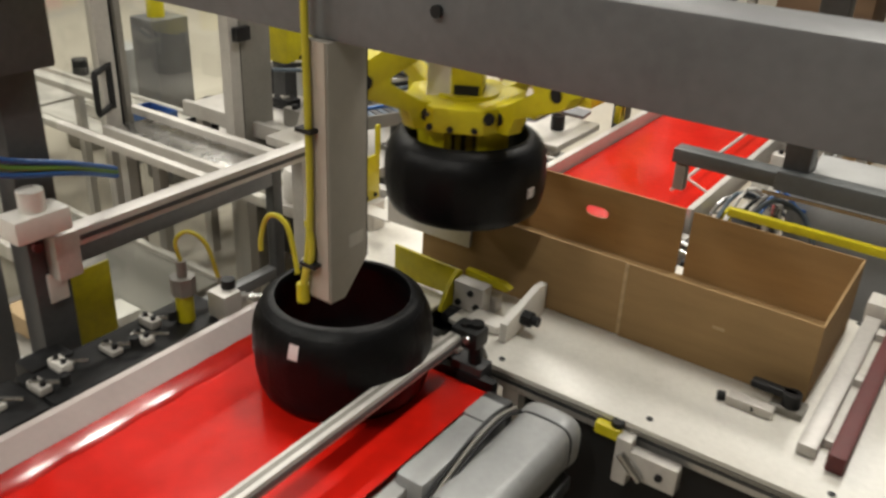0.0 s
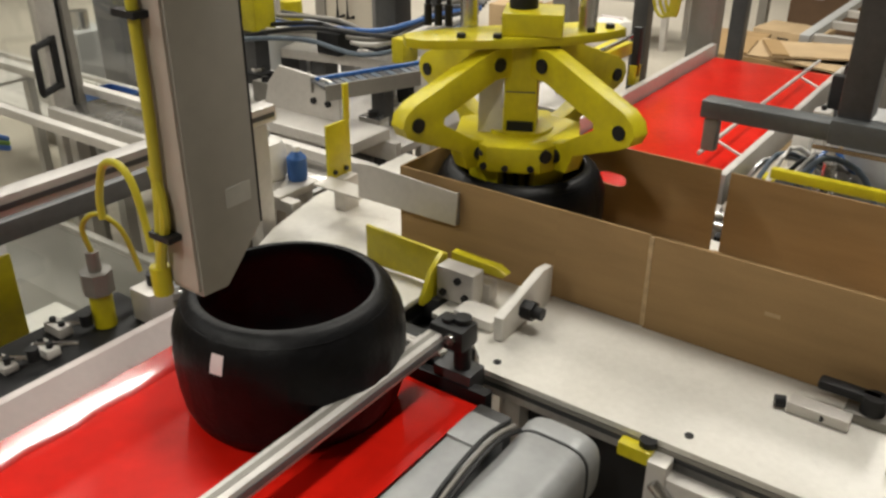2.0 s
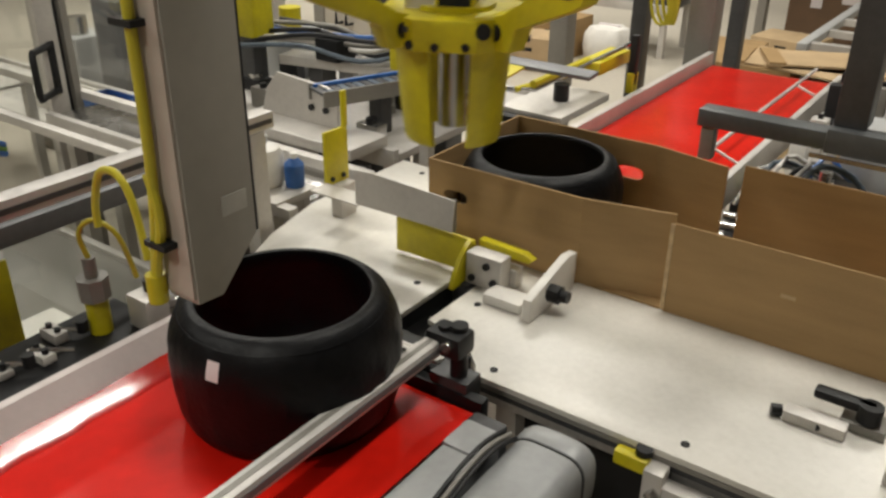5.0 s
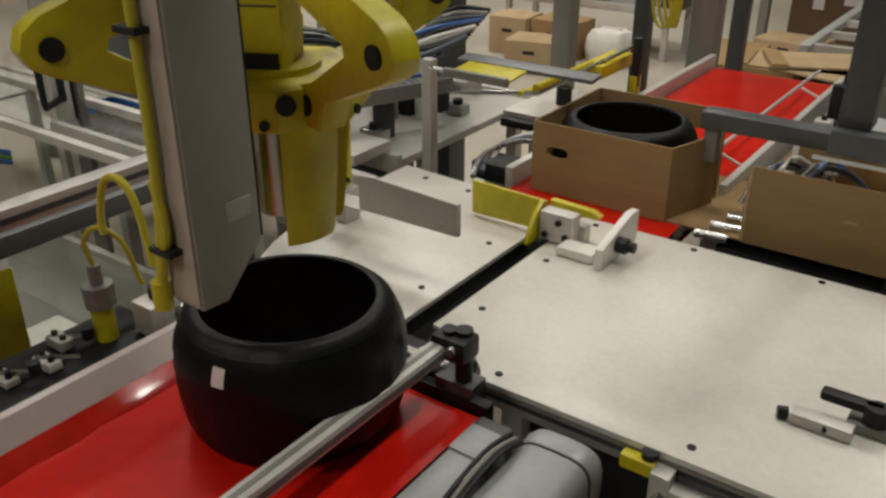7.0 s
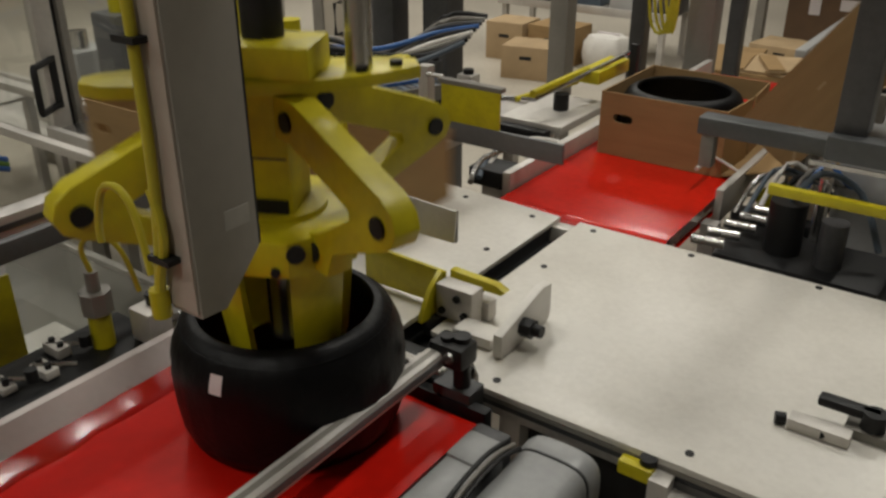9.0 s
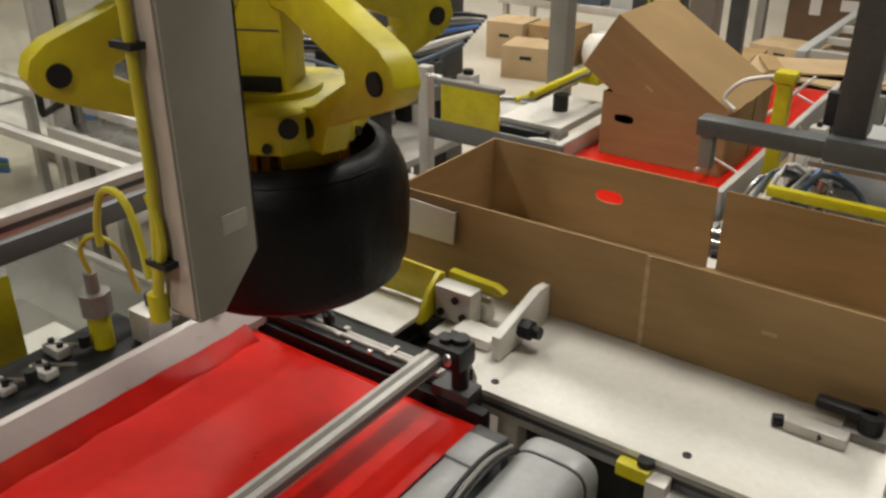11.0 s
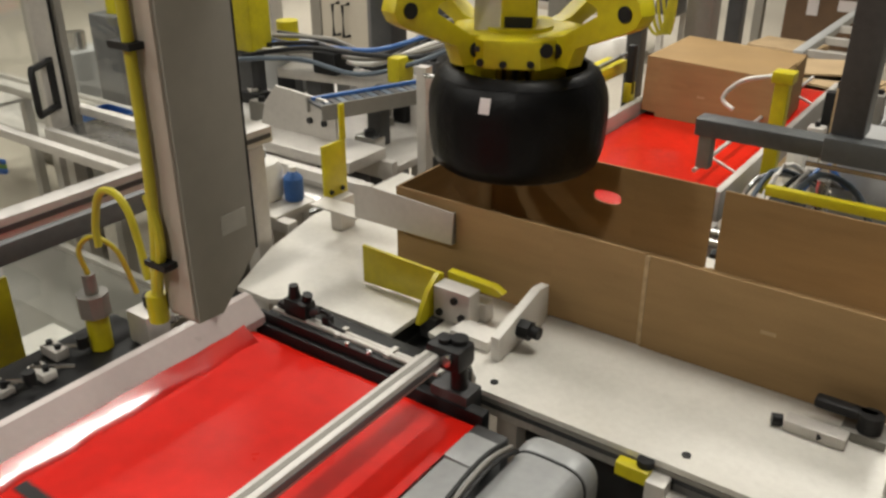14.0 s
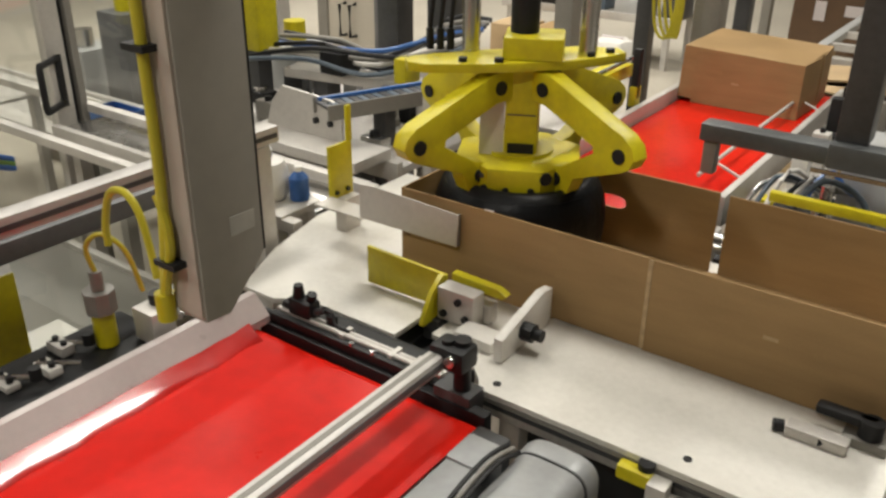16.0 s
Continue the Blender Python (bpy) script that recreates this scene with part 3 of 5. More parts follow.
def carton(label):
    o = (CX0, CY0, CZ)
    c = thing("carton", o, label, "carton", "hinged-lid cartons")
    z1 = CZ + CH
    part("bottom", box(CX0, CX1, CY0, CY1, CZ, CZ + TK), M_CARD, c)
    part("front_panel", panel_x(CX0, CX1, CY0, CZ + TK, z1, (CX0 + 0.085, CZ + 0.135, 0.036, 0.016)), M_CARD, c)
    part("back_panel", panel_x(CX0, CX1, CY1 - TK, CZ + TK, z1, (-0.845, CZ + 0.13, 0.04, 0.018)), M_CARD, c)
    part("end_panel", box(CX0, CX0 + TK, CY0 + TK, CY1 - TK, CZ + TK, z1), M_CARD, c)
    parts = {"thing": c}
    parts["front_flap"] = part("corner_flap", panel_x(CX1, CX1 + HINGE - 0.006, CY0, CZ + TK, z1), M_CARD, c, at=(CX1, CY0, CZ))
    parts["back_flap"] = part("corner_flap", panel_x(CX1, CX1 + HINGE - 0.012, CY1 - TK, CZ + TK, z1), M_CARD, c, at=(CX1, CY1, CZ))
    parts["hinge"] = part("hinge_panel", box(CX1 + 0.001, CX1 + HINGE, CY0 + TK, CY1 - TK, CZ, CZ + TK), M_CARD, c, at=(CX1, CY0, CZ))
    lx = CX1 + HINGE
    lid = part("lid", box(lx + 0.001, lx + LIDX, CY0 + 0.001, CY1 - 0.001, CZ, CZ + TK), M_CARD, c, "open hinged cardboard lid", at=(lx, CY0, CZ))
    parts["lid"] = lid
    part("lid_flap", box(lx + 0.004, lx + LIDX, CY0 + 0.001, CY0 + TK, CZ + TK, z1 - 0.002), M_CARD, lid)
    part("lid_flap", box(lx + 0.012, lx + LIDX, CY1 - TK, CY1 - 0.001, CZ + TK, z1 - 0.002), M_CARD, lid)
    part("lid_end", box(lx + LIDX - TK, lx + LIDX, CY0 + TK + 0.001, CY1 - TK - 0.001, CZ + TK, z1 - 0.004), M_CARD, lid, "upright end panel of the lid")
    part("cut_edge", box(lx - 0.0055, lx + 0.0035, CY0 - 0.0008, CY0 + 0.002, CZ + TK, z1 - 0.004), M_CARDE, c, "pale raw cut edge of the board")
    part("scuff", box(lx + 0.245, lx + 0.275, CY0 - 0.0003, CY0 + 0.002, CZ + 0.12, CZ + 0.128), M_CARDE, lid, "small pale scuff")
    return parts


# ---- tyres ----
def tyre(label, label_angle, label_drop=0.0, tall=1.0):
    outer = [(0.152, 0.0057), (0.166, 0.0000), (0.188, 0.0028), (0.202, 0.0140), (0.2110, 0.0400), (0.2158, 0.0780), (0.2180, 0.1136), (0.2180, 0.1419), (0.2164, 0.1680), (0.2115, 0.1900), (0.2030, 0.2110), (0.1925, 0.2270), (0.181, 0.2390), (0.170, 0.2450), (0.162, 0.2440)]
    inner = [(0.159, 0.2350), (0.166, 0.2100), (0.180, 0.1640), (0.185, 0.1217), (0.182, 0.0738), (0.172, 0.0360), (0.157, 0.0170)]
    prof = [(r, z * tall) for r, z in outer + inner]
    bm = bm_new()

    def lug(k, i, r, z):
        if 4 <= i <= 8:
            return -0.0022 if (k + (i % 2) * 2) % 6 < 2 else 0.0
        return 0.0

    bm = lathe(prof, 120, lug)
    t = thing("tyre", (0, 0, 0), label, "tyre", "tyres")
    part("casing", bm, M_RUB, t)
    for r, z in ((0.1935, 0.2265 * tall),):
        ring = lathe([(r - 0.002, z), (r, z + 0.0016), (r + 0.002, z - 0.0005), (r, z - 0.002)], 72)
        part("bead_line", ring, M_RUB, t)

    def wall(z):
        for (r0, z0), (r1, z1) in zip(outer[3:], outer[4:]):
            if z0 * tall <= z <= z1 * tall:
                return r0 + (r1 - r0) * (z - z0 * tall) / ((z1 - z0) * tall)
        return outer[7][0]

    a = radians(label_angle)
    lab = bm_new()
    cols = []
    for j in range(5):
        b = a + (j - 2) * 0.030
        cols.append([lab.verts.new(((wall(z) + 0.0014) * math.cos(b), (wall(z) + 0.0014) * math.sin(b), z)) for z in [(0.142 + label_drop + 0.0085 * q) * tall for q in range(5)]])
    for p, q in zip(cols, cols[1:]):
        for i in range(4):
            lab.faces.new((p[i], q[i], q[i + 1], p[i + 1]))
    part("sticker", lab, M_PAPER, t, "pale paper sticker")
    return t


# ---- gripper ----
def gripper():
    g = thing("tyre_gripper", (0, 0, 0), "yellow four-armed tyre gripper on vertical rods", "gripper")
    th = 27

    def turned(deg):
        return Matrix.Rotation(radians(deg), 4, "Z")

    stand = Matrix(((1, 0, 0, 0), (0, 0, 1, 0), (0, 1, 0, 0), (0, 0, 0, 1)))
    # chevron arm in the plane of radius and height
    out = [(0.05, 0.525), (0.110, 0.525), (0.340, 0.438), (0.366, 0.418), (0.374, 0.392), (0.362, 0.368), (0.340, 0.355), (0.205, 0.300), (0.185, 0.252), (0.10, 0.250), (0.10, 0.305), (0.165, 0.322), (0.258, 0.378), (0.255, 0.394), (0.10, 0.452), (0.05, 0.455)]
    for k in range(4):
        m = turned(th - 42 + 90 * k)
        part("arm", prism(out, 0.046, m @ Matrix.Translation((0, 0.023, 0)) @ stand @ Matrix.Diagonal((1, 1, -1, 1)), 0.003), M_YEL, g)
        for r, z in ((0.333, 0.392), (0.092, 0.488), (0.150, 0.286)):
            part("pivot_bolt", cyl(m @ Vector((r, -0.028, z)), m @ Vector((r, 0.028, z)), 0.017, 14), M_BLK, g, "black pivot bolt")
    for k in range(4):
        # finger: a curved shell inside the tyre
        fb = bm_new()
        secs = []
        for z, r in ((0.245, 0.128), (0.20, 0.125), (0.12, 0.118), (0.05, 0.110), (0.035, 0.104)):
            ring = []
            for j in range(9):
                b = (j - 4) / 4 * 0.43
                ring.append((r * math.cos(b), r * math.sin(b), z))
            for j in range(8, -1, -1):
                b = (j - 4) / 4 * 0.43
                ring.append(((r - 0.014) * math.cos(b), (r - 0.014) * math.sin(b), z))
            secs.append([fb.verts.new(v) for v in ring])
        for a, b in zip(secs, secs[1:]):
            for i in range(18):
                fb.faces.new((a[i], a[(i + 1) % 18], b[(i + 1) % 18], b[i]))
        fb.faces.new(secs[0])
        fb.faces.new(secs[-1][::-1])
        bmesh.ops.recalc_face_normals(fb, faces=fb.faces)
        bmesh.ops.transform(fb, matrix=turned(th - 42 + 90 * k), verts=fb.verts)
        part("finger", fb, M_YEL, g, "curved yellow gripper finger")
    # lower hub
    oct_out = [(0.165 * math.cos(radians(22.5 + 45 * k + th)), 0.165 * math.sin(radians(22.5 + 45 * k + th))) for k in range(8)]
    part("hub", prism(oct_out, 0.066, Matrix.Translation((0, 0, 0.247)), 0.010), M_YEL, g)
    part("hub_ring", cyl((0, 0, 0.305), (0, 0, 0.322), 0.085, 32), M_YEL, g)
    part("column", box(-0.035, 0.045, -0.055, 0.055, 0.30, 0.53, 0.006, turned(th)), M_YEL, g)
    part("cylinder", cyl((0, 0, 0.06), (0, 0, 0.25), 0.036, 20), M_STEEL, g, "steel cylinder between the fingers")
    m = turned(th - 90)
    part("cover_plate", box(0.050, 0.056, -0.095, -0.036, 0.315, 0.515, 0.0, m), M_ALUP, g, "bare aluminium cover plate")
    part("cover_plate", box(0.0555, 0.0605, -0.026, 0.038, 0.312, 0.346, 0.0, m), M_BLK, g, "black cover plate")
    part("joint_line", box(0.0552, 0.0562, -0.030, 0.040, 0.416, 0.419, 0.0, m), M_DARK, g, "dark joint line")
    for ang, z, r in ((-36, 0.292, 0.016), (-88, 0.262, 0.009), (-70, 0.260, 0.008), (-48, 0.262, 0.008), (-140, 0.285, 0.012), (10, 0.262, 0.008), (55, 0.285, 0.012)):
        d = turned(ang) @ Vector((1, 0, 0))
        w = 0.1525 / math.cos(radians((ang - th + 22.5) % 45 - 22.5))
        part("hub_bolt", cyl(d * (w - 0.012) + Vector((0, 0, z)), d * (w + 0.007) + Vector((0, 0, z)), r, 12), M_BLK, g, "black hub bolt")
    part("bracket", box(0.150, 0.160, -0.028, 0.028, 0.284, 0.296, 0.002, turned(-100)), M_DARK, g, "dark bracket")
    # top plate: a long plate with cut ends
    top = [(-0.285, -0.03), (-0.25, -0.06), (-0.10, -0.085), (0.08, -0.085), (0.18, -0.06), (0.25, -0.025), (0.25, 0.03), (0.16, 0.06), (-0.12, 0.06), (-0.26, 0.03), (-0.285, 0.01)]
    part("top_plate", prism(top, 0.022, turned(th + 20) @ Matrix.Translation((0, 0, 0.530)), 0.003), M_YEL, g)
    part("mount_block", box(-0.045, 0.095, -0.075, 0.05, 0.5525, 0.605, 0.006, turned(th)), M_YEL, g)
    part("spindle", cyl((0, 0, 0.605), (0, 0, 2.75), 0.034, 20), M_BLK, g, "black vertical spindle")
    for x in (-0.13, 0.15):
        p = turned(th) @ Vector((x, 0.02, 0.551))
        part("guide_rod", cyl(p, p + Vector((0, 0, 1.7)), 0.022, 16), M_STEEL, g, "bright steel guide rod")
    for j, x in enumerate((-0.23, -0.205, -0.18)):
        p = turned(th) @ Vector((x, 0.02, 0.551))
        part("valve", cyl(p, p + Vector((0, 0, 0.05)), 0.010, 10), M_BLK, g, "black valve")
        part("air_line", tube([p + Vector((0, 0, 0.05)), p + Vector((0.01, 0.02, 0.3)), p + Vector((0.0, 0.03, 0.8)), p + Vector((0, 0.03, 1.6))], 0.006, 8), M_BLK, g, "black air line")
    for j, (x, y) in enumerate(((-0.16, -0.05), (-0.08, -0.07), (0.15, -0.05), (0.21, -0.02))):
        p = turned(th + 20) @ Vector((x, y, 0.550))
        part("bolt", cyl(p, p + Vector((0, 0, 0.012)), 0.011, 10), M_BLK, g, "black bolt head")
    return g


# ---- pusher in the table slot ----
def pusher():
    o = (-0.99, 1.70, TZ)
    p = thing("pusher", o, "yellow and white carton pusher sliding in the table slot", "pusher")
    up = Matrix(((1, 0, 0, 0), (0, 0, 1, 0), (0, 1, 0, 0), (0, 0, 0, 1)))
    part("blade", prism([(-1.222, 0.858), (-1.222, 0.957), (-0.985, 0.950), (-0.985, 0.862)], 0.010, Matrix.Translation((0, 1.690, 0)) @ up, 0.002), M_YEL, p, "yellow pusher blade")
    part("gusset", prism([(0, 0), (0.085, 0), (0.085, 0.012), (0.050, 0.070), (0.010, 0.100), (0, 0.100)], 0.012, Matrix.Translation((-1.0, 1.692, 0.852)) @ Matrix(((0, 0, 1, 0), (-1, 0, 0, 0), (0, 1, 0, 0), (0, 0, 0, 1)))), M_YEL, p)
    part("top_arm", prism([(-0.984, 0.922), (-0.984, 0.948), (-0.86, 0.944), (-0.835, 0.932), (-0.845, 0.922)], 0.022, Matrix.Translation((0, 1.712, 0)) @ up, 0.002), M_YEL, p, "yellow top arm")
    part("carriage", box(-0.984, -0.885, 1.655, 1.700, 0.856, 0.938, 0.004), M_ALUP, p, "aluminium carriage block")
    part("foot", box(-0.97, -0.87, 1.7005, 1.735, 0.852, 0.90, 0.004), M_ALUP, p)
    for x, z in ((-0.965, 0.875), (-0.905, 0.877), (-0.925, 0.915)):
        part("screw", cyl((x, 1.656, z), (x, 1.648, z), 0.009, 10), M_BLK, p, "black screw")
    part("nose_block", box(-0.90, -0.80, 1.60, 1.66, 0.853, 0.878, 0.005), M_WBLK, p, "white plastic block")
    part("stop_plate", prism([(0, 0), (0.20, 0), (0.21, 0.02), (0.21, 0.092), (0.17, 0.098), (0.0, 0.055)], 0.022, Matrix.Translation((-0.785, 1.585, 0.853)) @ Matrix(((0, 0, 1, 0), (1, 0, 0, 0), (0, 1, 0, 0), (0, 0, 0, 1))), 0.003), M_WBLK, p, "white plastic stop plate")
    part("star_knob", cyl((-0.763, 1.67, 0.895), (-0.735, 1.67, 0.895), 0.022, 7), M_BLK, p, "black star knob")
    part("knob_stem", cyl((-0.735, 1.67, 0.895), (-0.715, 1.67, 0.895), 0.014, 10), M_BLK, p)
    part("slider", box(-1.012, -0.968, 1.64, 1.76, 0.80, 0.856, 0.003), M_DARK, p)
    return p


# ---- flap folding devices ----
gp = thing("side_guide", (-1.35, 2.0, TZ), "bent stainless side guide with yellow tab on the white plate", "guide")
part("guide_plate", prism([(-1.335, 0.965), (-1.032, 0.968), (-1.026, 1.052), (-1.284, 1.062), (-1.335, 1.058)], 0.004, Matrix.Translation((0, 1.796, 0)) @ Matrix(((1, 0, 0, 0), (0, 0, 1, 0), (0, 1, 0, 0), (0, 0, 0, 1)))), M_ALUP, gp, "bare stainless plate")
part("guide_return", box(-1.034, -1.030, 1.800, 1.811, 0.968, 1.050), M_GREYC, gp)
part("guide_flange", box(-1.50, -1.335, 1.80, 1.865, 0.955, 0.960), M_ALUP, gp)
part("tab", box(-1.506, -1.498, 1.862, 1.955, 0.945, 1.102, 0.002), M_YEL, gp, "yellow painted tab")
part("tab_hook", box(-1.506, -1.498, 1.938, 1.958, 1.10, 1.20, 0.002), M_YEL, gp)
part("tab_post", box(-1.51, -1.47, 1.89, 1.95, TZ, 0.948, 0.003), M_ALUP, gp)
for y in (1.885, 1.93):
    part("screw", cyl((-1.497, y, 0.965), (-1.491, y, 0.965), 0.007, 8), M_BLK, gp, "black screw")


def folder():
    f = thing("flap_folder", (-1.46, 2.51, 1.135), "swinging flap folder with yellow plate and grey bar", "folder")
    part("plate", box(-1.57, -1.346, 2.498, 2.506, 1.0, 1.122, 0.002), M_YEL, f, "yellow painted plate")
    part("top_edge", box(-1.58, -1.338, 2.494, 2.522, 1.122, 1.138, 0.003), M_GREYC, f)
    part("bar", box(-1.62, -1.115, 2.495, 2.509, 0.935, 1.0, 0.004), M_BEAM, f, "grey steel bar")
    return f


def flap_post():
    f = thing("flap_post", (-0.62, 3.0, 0.85), "yellow upright flap arm beside the red conveyor", "arm")
    part("upright", box(-0.645, -0.60, 2.98, 3.02, 0.80, 1.19, 0.004), M_YEL, f)
    part("head", box(-0.655, -0.59, 2.97, 3.03, 1.165, 1.20, 0.004), M_YEL, f)
    part("finger", tube([(-0.655, 3.0, 1.18), (-0.75, 3.0, 1.15), (-0.80, 2.99, 1.09), (-0.76, 2.98, 1.06)], 0.007, 8), M_ALUP, f, "bright bent steel finger")
    part("clamp", box(-0.60, -0.55, 2.985, 3.015, 0.87, 0.89, 0.003), M_WBLK, f)
    return f

# ---- left side: rail, fittings, guards ----
lr = thing("handrail", (-1.62, 1.0, 1.12), "aluminium profile rail across the machine side", "rail")
part("profile", box(-1.645, -1.595, 0.92, 1.78, 1.122, 1.168, 0.006), M_RAIL, lr)
part("groove", box(-1.5955, -1.5925, 0.93, 1.77, 1.138, 1.150), M_DARK, lr)
for y in (1.72,):
    part("upright", box(-1.645, -1.595, y - 0.025, y + 0.025, 0, 1.122, 0.004), M_ALUP, lr)
vb = thing("air_valve", (-1.47, 1.18, 0.85), "yellow and grey air valve beside the conveyor guard", "valve")
part("barrel", cyl((-1.50, 1.14, 0.852), (-1.50, 1.14, 0.935), 0.024, 14), M_YEL, vb)
part("cap", cyl((-1.50, 1.14, 0.935), (-1.50, 1.14, 0.985), 0.034, 8), M_GREYC, vb)
part("stem", cyl((-1.50, 1.14, 0.985), (-1.50, 1.14, 1.03), 0.014, 10), M_GREYC, vb)
part("hose", tube([(-1.50, 1.14, 1.03), (-1.50, 1.13, 1.09), (-1.47, 1.15, 1.12), (-1.44, 1.18, 1.08), (-1.43, 1.20, 0.98)], 0.0055, 8), M_YELH, vb, "yellow air hose")
part("block", box(-1.47, -1.40, 1.19, 1.25, 0.852, 0.93, 0.006), M_ALUP, vb)
part("rod", cyl((-1.46, 1.22, 0.90), (-1.33, 1.33, 0.905), 0.007, 10), M_STEEL, vb, "bright steel rod")
part("knob", cyl((-1.44, 1.24, 0.93), (-1.44, 1.24, 0.955), 0.02, 10), M_BLK, vb)
part("nut", cyl((-1.425, 1.25, 0.90), (-1.405, 1.27, 0.90), 0.016, 6), M_STEEL, vb)
mp = thing("control_post", (-1.68, 0.87, 0), "dark steel machine post with control box and blue air hoses", "post")
part("post", box(-1.72, -1.64, 0.82, 0.915, 0.012, 1.56, 0.006), M_DARK, mp)
part("base_plate", box(-1.76, -1.60, 0.78, 0.955, 0, 0.012), M_DARK, mp)
part("control_box", box(-1.75, -1.60, 0.62, 0.945, 1.56, 1.95, 0.01), M_DARK, mp, "dark grey control box")
part("valve_block", box(-1.64, -1.56, 0.76, 0.90, 1.19, 1.25, 0.01), M_WBLK, mp, "white plastic valve block")
part("valve_cap", cyl((-1.60, 0.83, 1.25), (-1.60, 0.83, 1.30), 0.03, 14), M_WBLK, mp, "white plastic cap")
part("bracket", box(-1.64, -1.59, 0.86, 0.925, 1.05, 1.17, 0.006), M_ALUP, mp)
part("white_tag", box(-1.638, -1.63, 0.85, 0.90, 0.98, 1.06, 0.003), M_WBLK, mp)
for k in range(3):
    part("air_line", tube([(-1.62, 0.60, 1.45 + 0.03 * k), (-1.60, 0.75, 1.36 + 0.02 * k), (-1.62, 0.95, 1.30 + 0.012 * k), (-1.70, 1.12, 1.22 + 0.01 * k)], 0.007, 8), M_BLUE if k != 1 else M_GREEN, mp, "blue air line")
for y in (0.84, 0.89):
    part("red_fitting", cyl((-1.64, y, 1.14), (-1.625, y, 1.14), 0.012, 10), M_MAR, mp, "red push-in fitting")
part("pipe", cyl((-1.64, 0.83, 0.80), (-1.45, 0.83, 0.79), 0.012, 10), M_STEEL, mp, "bright steel pipe")
part("motor", box(-1.66, -1.58, 0.74, 0.86, 0.72, 0.86, 0.015), M_BLK, mp, "black drive block")
yp = thing("safety_screen", (-1.75, 1.2, 0), "dark framed machine screen with yellow board", "screen")
part("yellow_board", box(-1.755, -1.745, 0.965, 1.09, 0.735, 0.97, 0.004), M_YEL, yp, "yellow painted board")
part("stile", box(-1.775, -1.735, 0.925, 0.962, 0.0, 1.05, 0.004), M_DARK, yp)
part("stile", box(-1.775, -1.735, 1.70, 1.74, 0.0, 1.05, 0.004), M_DARK, yp)
part("rail", box(-1.775, -1.735, 0.965, 1.70, 1.0, 1.05, 0.004), M_BEAM, yp)
part("rail", box(-1.775, -1.735, 0.965, 1.70, 0.66, 0.70, 0.004), M_BEAM, yp)
p = part("pane", box(-1.757, -1.752, 1.09, 1.70, 0.70, 1.0), M_GLASS, yp, "clear plastic pane")
p.visible_shadow = False
sb = thing("side_bench", (-2.2, 1.0, 0), "low grey metal bench behind the screen", "bench")
part("top", box(-2.6, -1.9, 0.5, 1.5, 0.42, 0.45, 0.004), M_GREYC, sb)
for x in (-2.55, -1.95):
    for y in (0.55, 1.45):
        part("leg", box(x - 0.02, x + 0.02, y - 0.02, y + 0.02, 0, 0.42), M_ALUP, sb)
for k, (x, y, w, m) in enumerate(((-2.4, 1.2, 0.16, M_CARDL), (-2.15, 0.9, 0.22, M_LGREY), (-2.2, 1.35, 0.12, M_WBLK))):
    single("small_case", box(x - w / 2, x + w / 2, y - 0.08, y + 0.08, 0.45, 0.45 + w * 0.5, 0.01), m, (x, y, 0.45), "small case lying on the grey bench", "case", "bench cases")
gp2 = thing("guard_column", (-2.7, 2.48, 0), "tall guard column with pale edge profile and dark side", "column")
part("edge_profile", box(-2.72, -2.66, 2.36, 2.42, 0.0, 2.3, 0.005), M_ALUP, gp2)
part("dark_side", box(-2.74, -2.66, 2.425, 2.60, 0.0, 2.3, 0.005), M_GREYC, gp2)
part("hinge", box(-2.66, -2.63, 2.38, 2.46, 1.20, 1.26, 0.004), M_BLK, gp2, "black hinge")

gd = thing("guard_door", (-3.2, 2.1, 0), "clear guard door in aluminium profile with black pull handle", "door")
part("stile", box(-3.225, -3.175, 2.07, 2.15, 0.05, 2.2, 0.004), M_ALUP, gd)
part("stile", box(-3.225, -3.175, 0.62, 0.70, 0.05, 2.2, 0.004), M_ALUP, gd)
part("seal", box(-3.215, -3.185, 2.151, 2.166, 0.05, 2.2), M_BLK, gd, "black rubber seal")
part("rail", box(-3.22, -3.18, 0.70, 2.07, 0.05, 0.12, 0.004), M_ALUP, gd)
part("rail", box(-3.22, -3.18, 0.70, 2.07, 2.13, 2.2, 0.004), M_ALUP, gd)
p = part("pane", box(-3.204, -3.197, 0.70, 2.07, 0.12, 2.13), M_GLASS, gd, "clear plastic pane")
p.visible_shadow = False
hd = part("handle", tube([(-3.175, 2.11, 1.05), (-3.10, 1.99, 1.05), (-3.095, 1.985, 1.035), (-3.095, 1.985, 0.885), (-3.10, 1.99, 0.87), (-3.175, 2.11, 0.87)], 0.014, 8, 1), M_BLK, gd, "black pull handle")
part("handle_plate", box(-3.175, -3.168, 2.095, 2.125, 0.855, 1.065, 0.003), M_BLK, gd)
gf = thing("guard_fence", (-3.2, 3.0, 0), "clear machine guard panel in aluminium frame", "guard")
part("post", box(-3.24, -3.16, 2.17, 2.20, 0, 2.2, 0.004), M_GREYC, gf)
part("post", box(-3.24, -3.16, 3.30, 3.38, 0, 2.2, 0.004), M_ALUP, gf)
part("rail", box(-3.22, -3.18, 2.20, 3.30, 0.30, 0.36, 0.004), M_ALUP, gf)
p = part("pane", box(-3.204, -3.197, 2.20, 3.30, 0.36, 2.2), M_GLASS, gf, "clear plastic pane")
p.visible_shadow = False


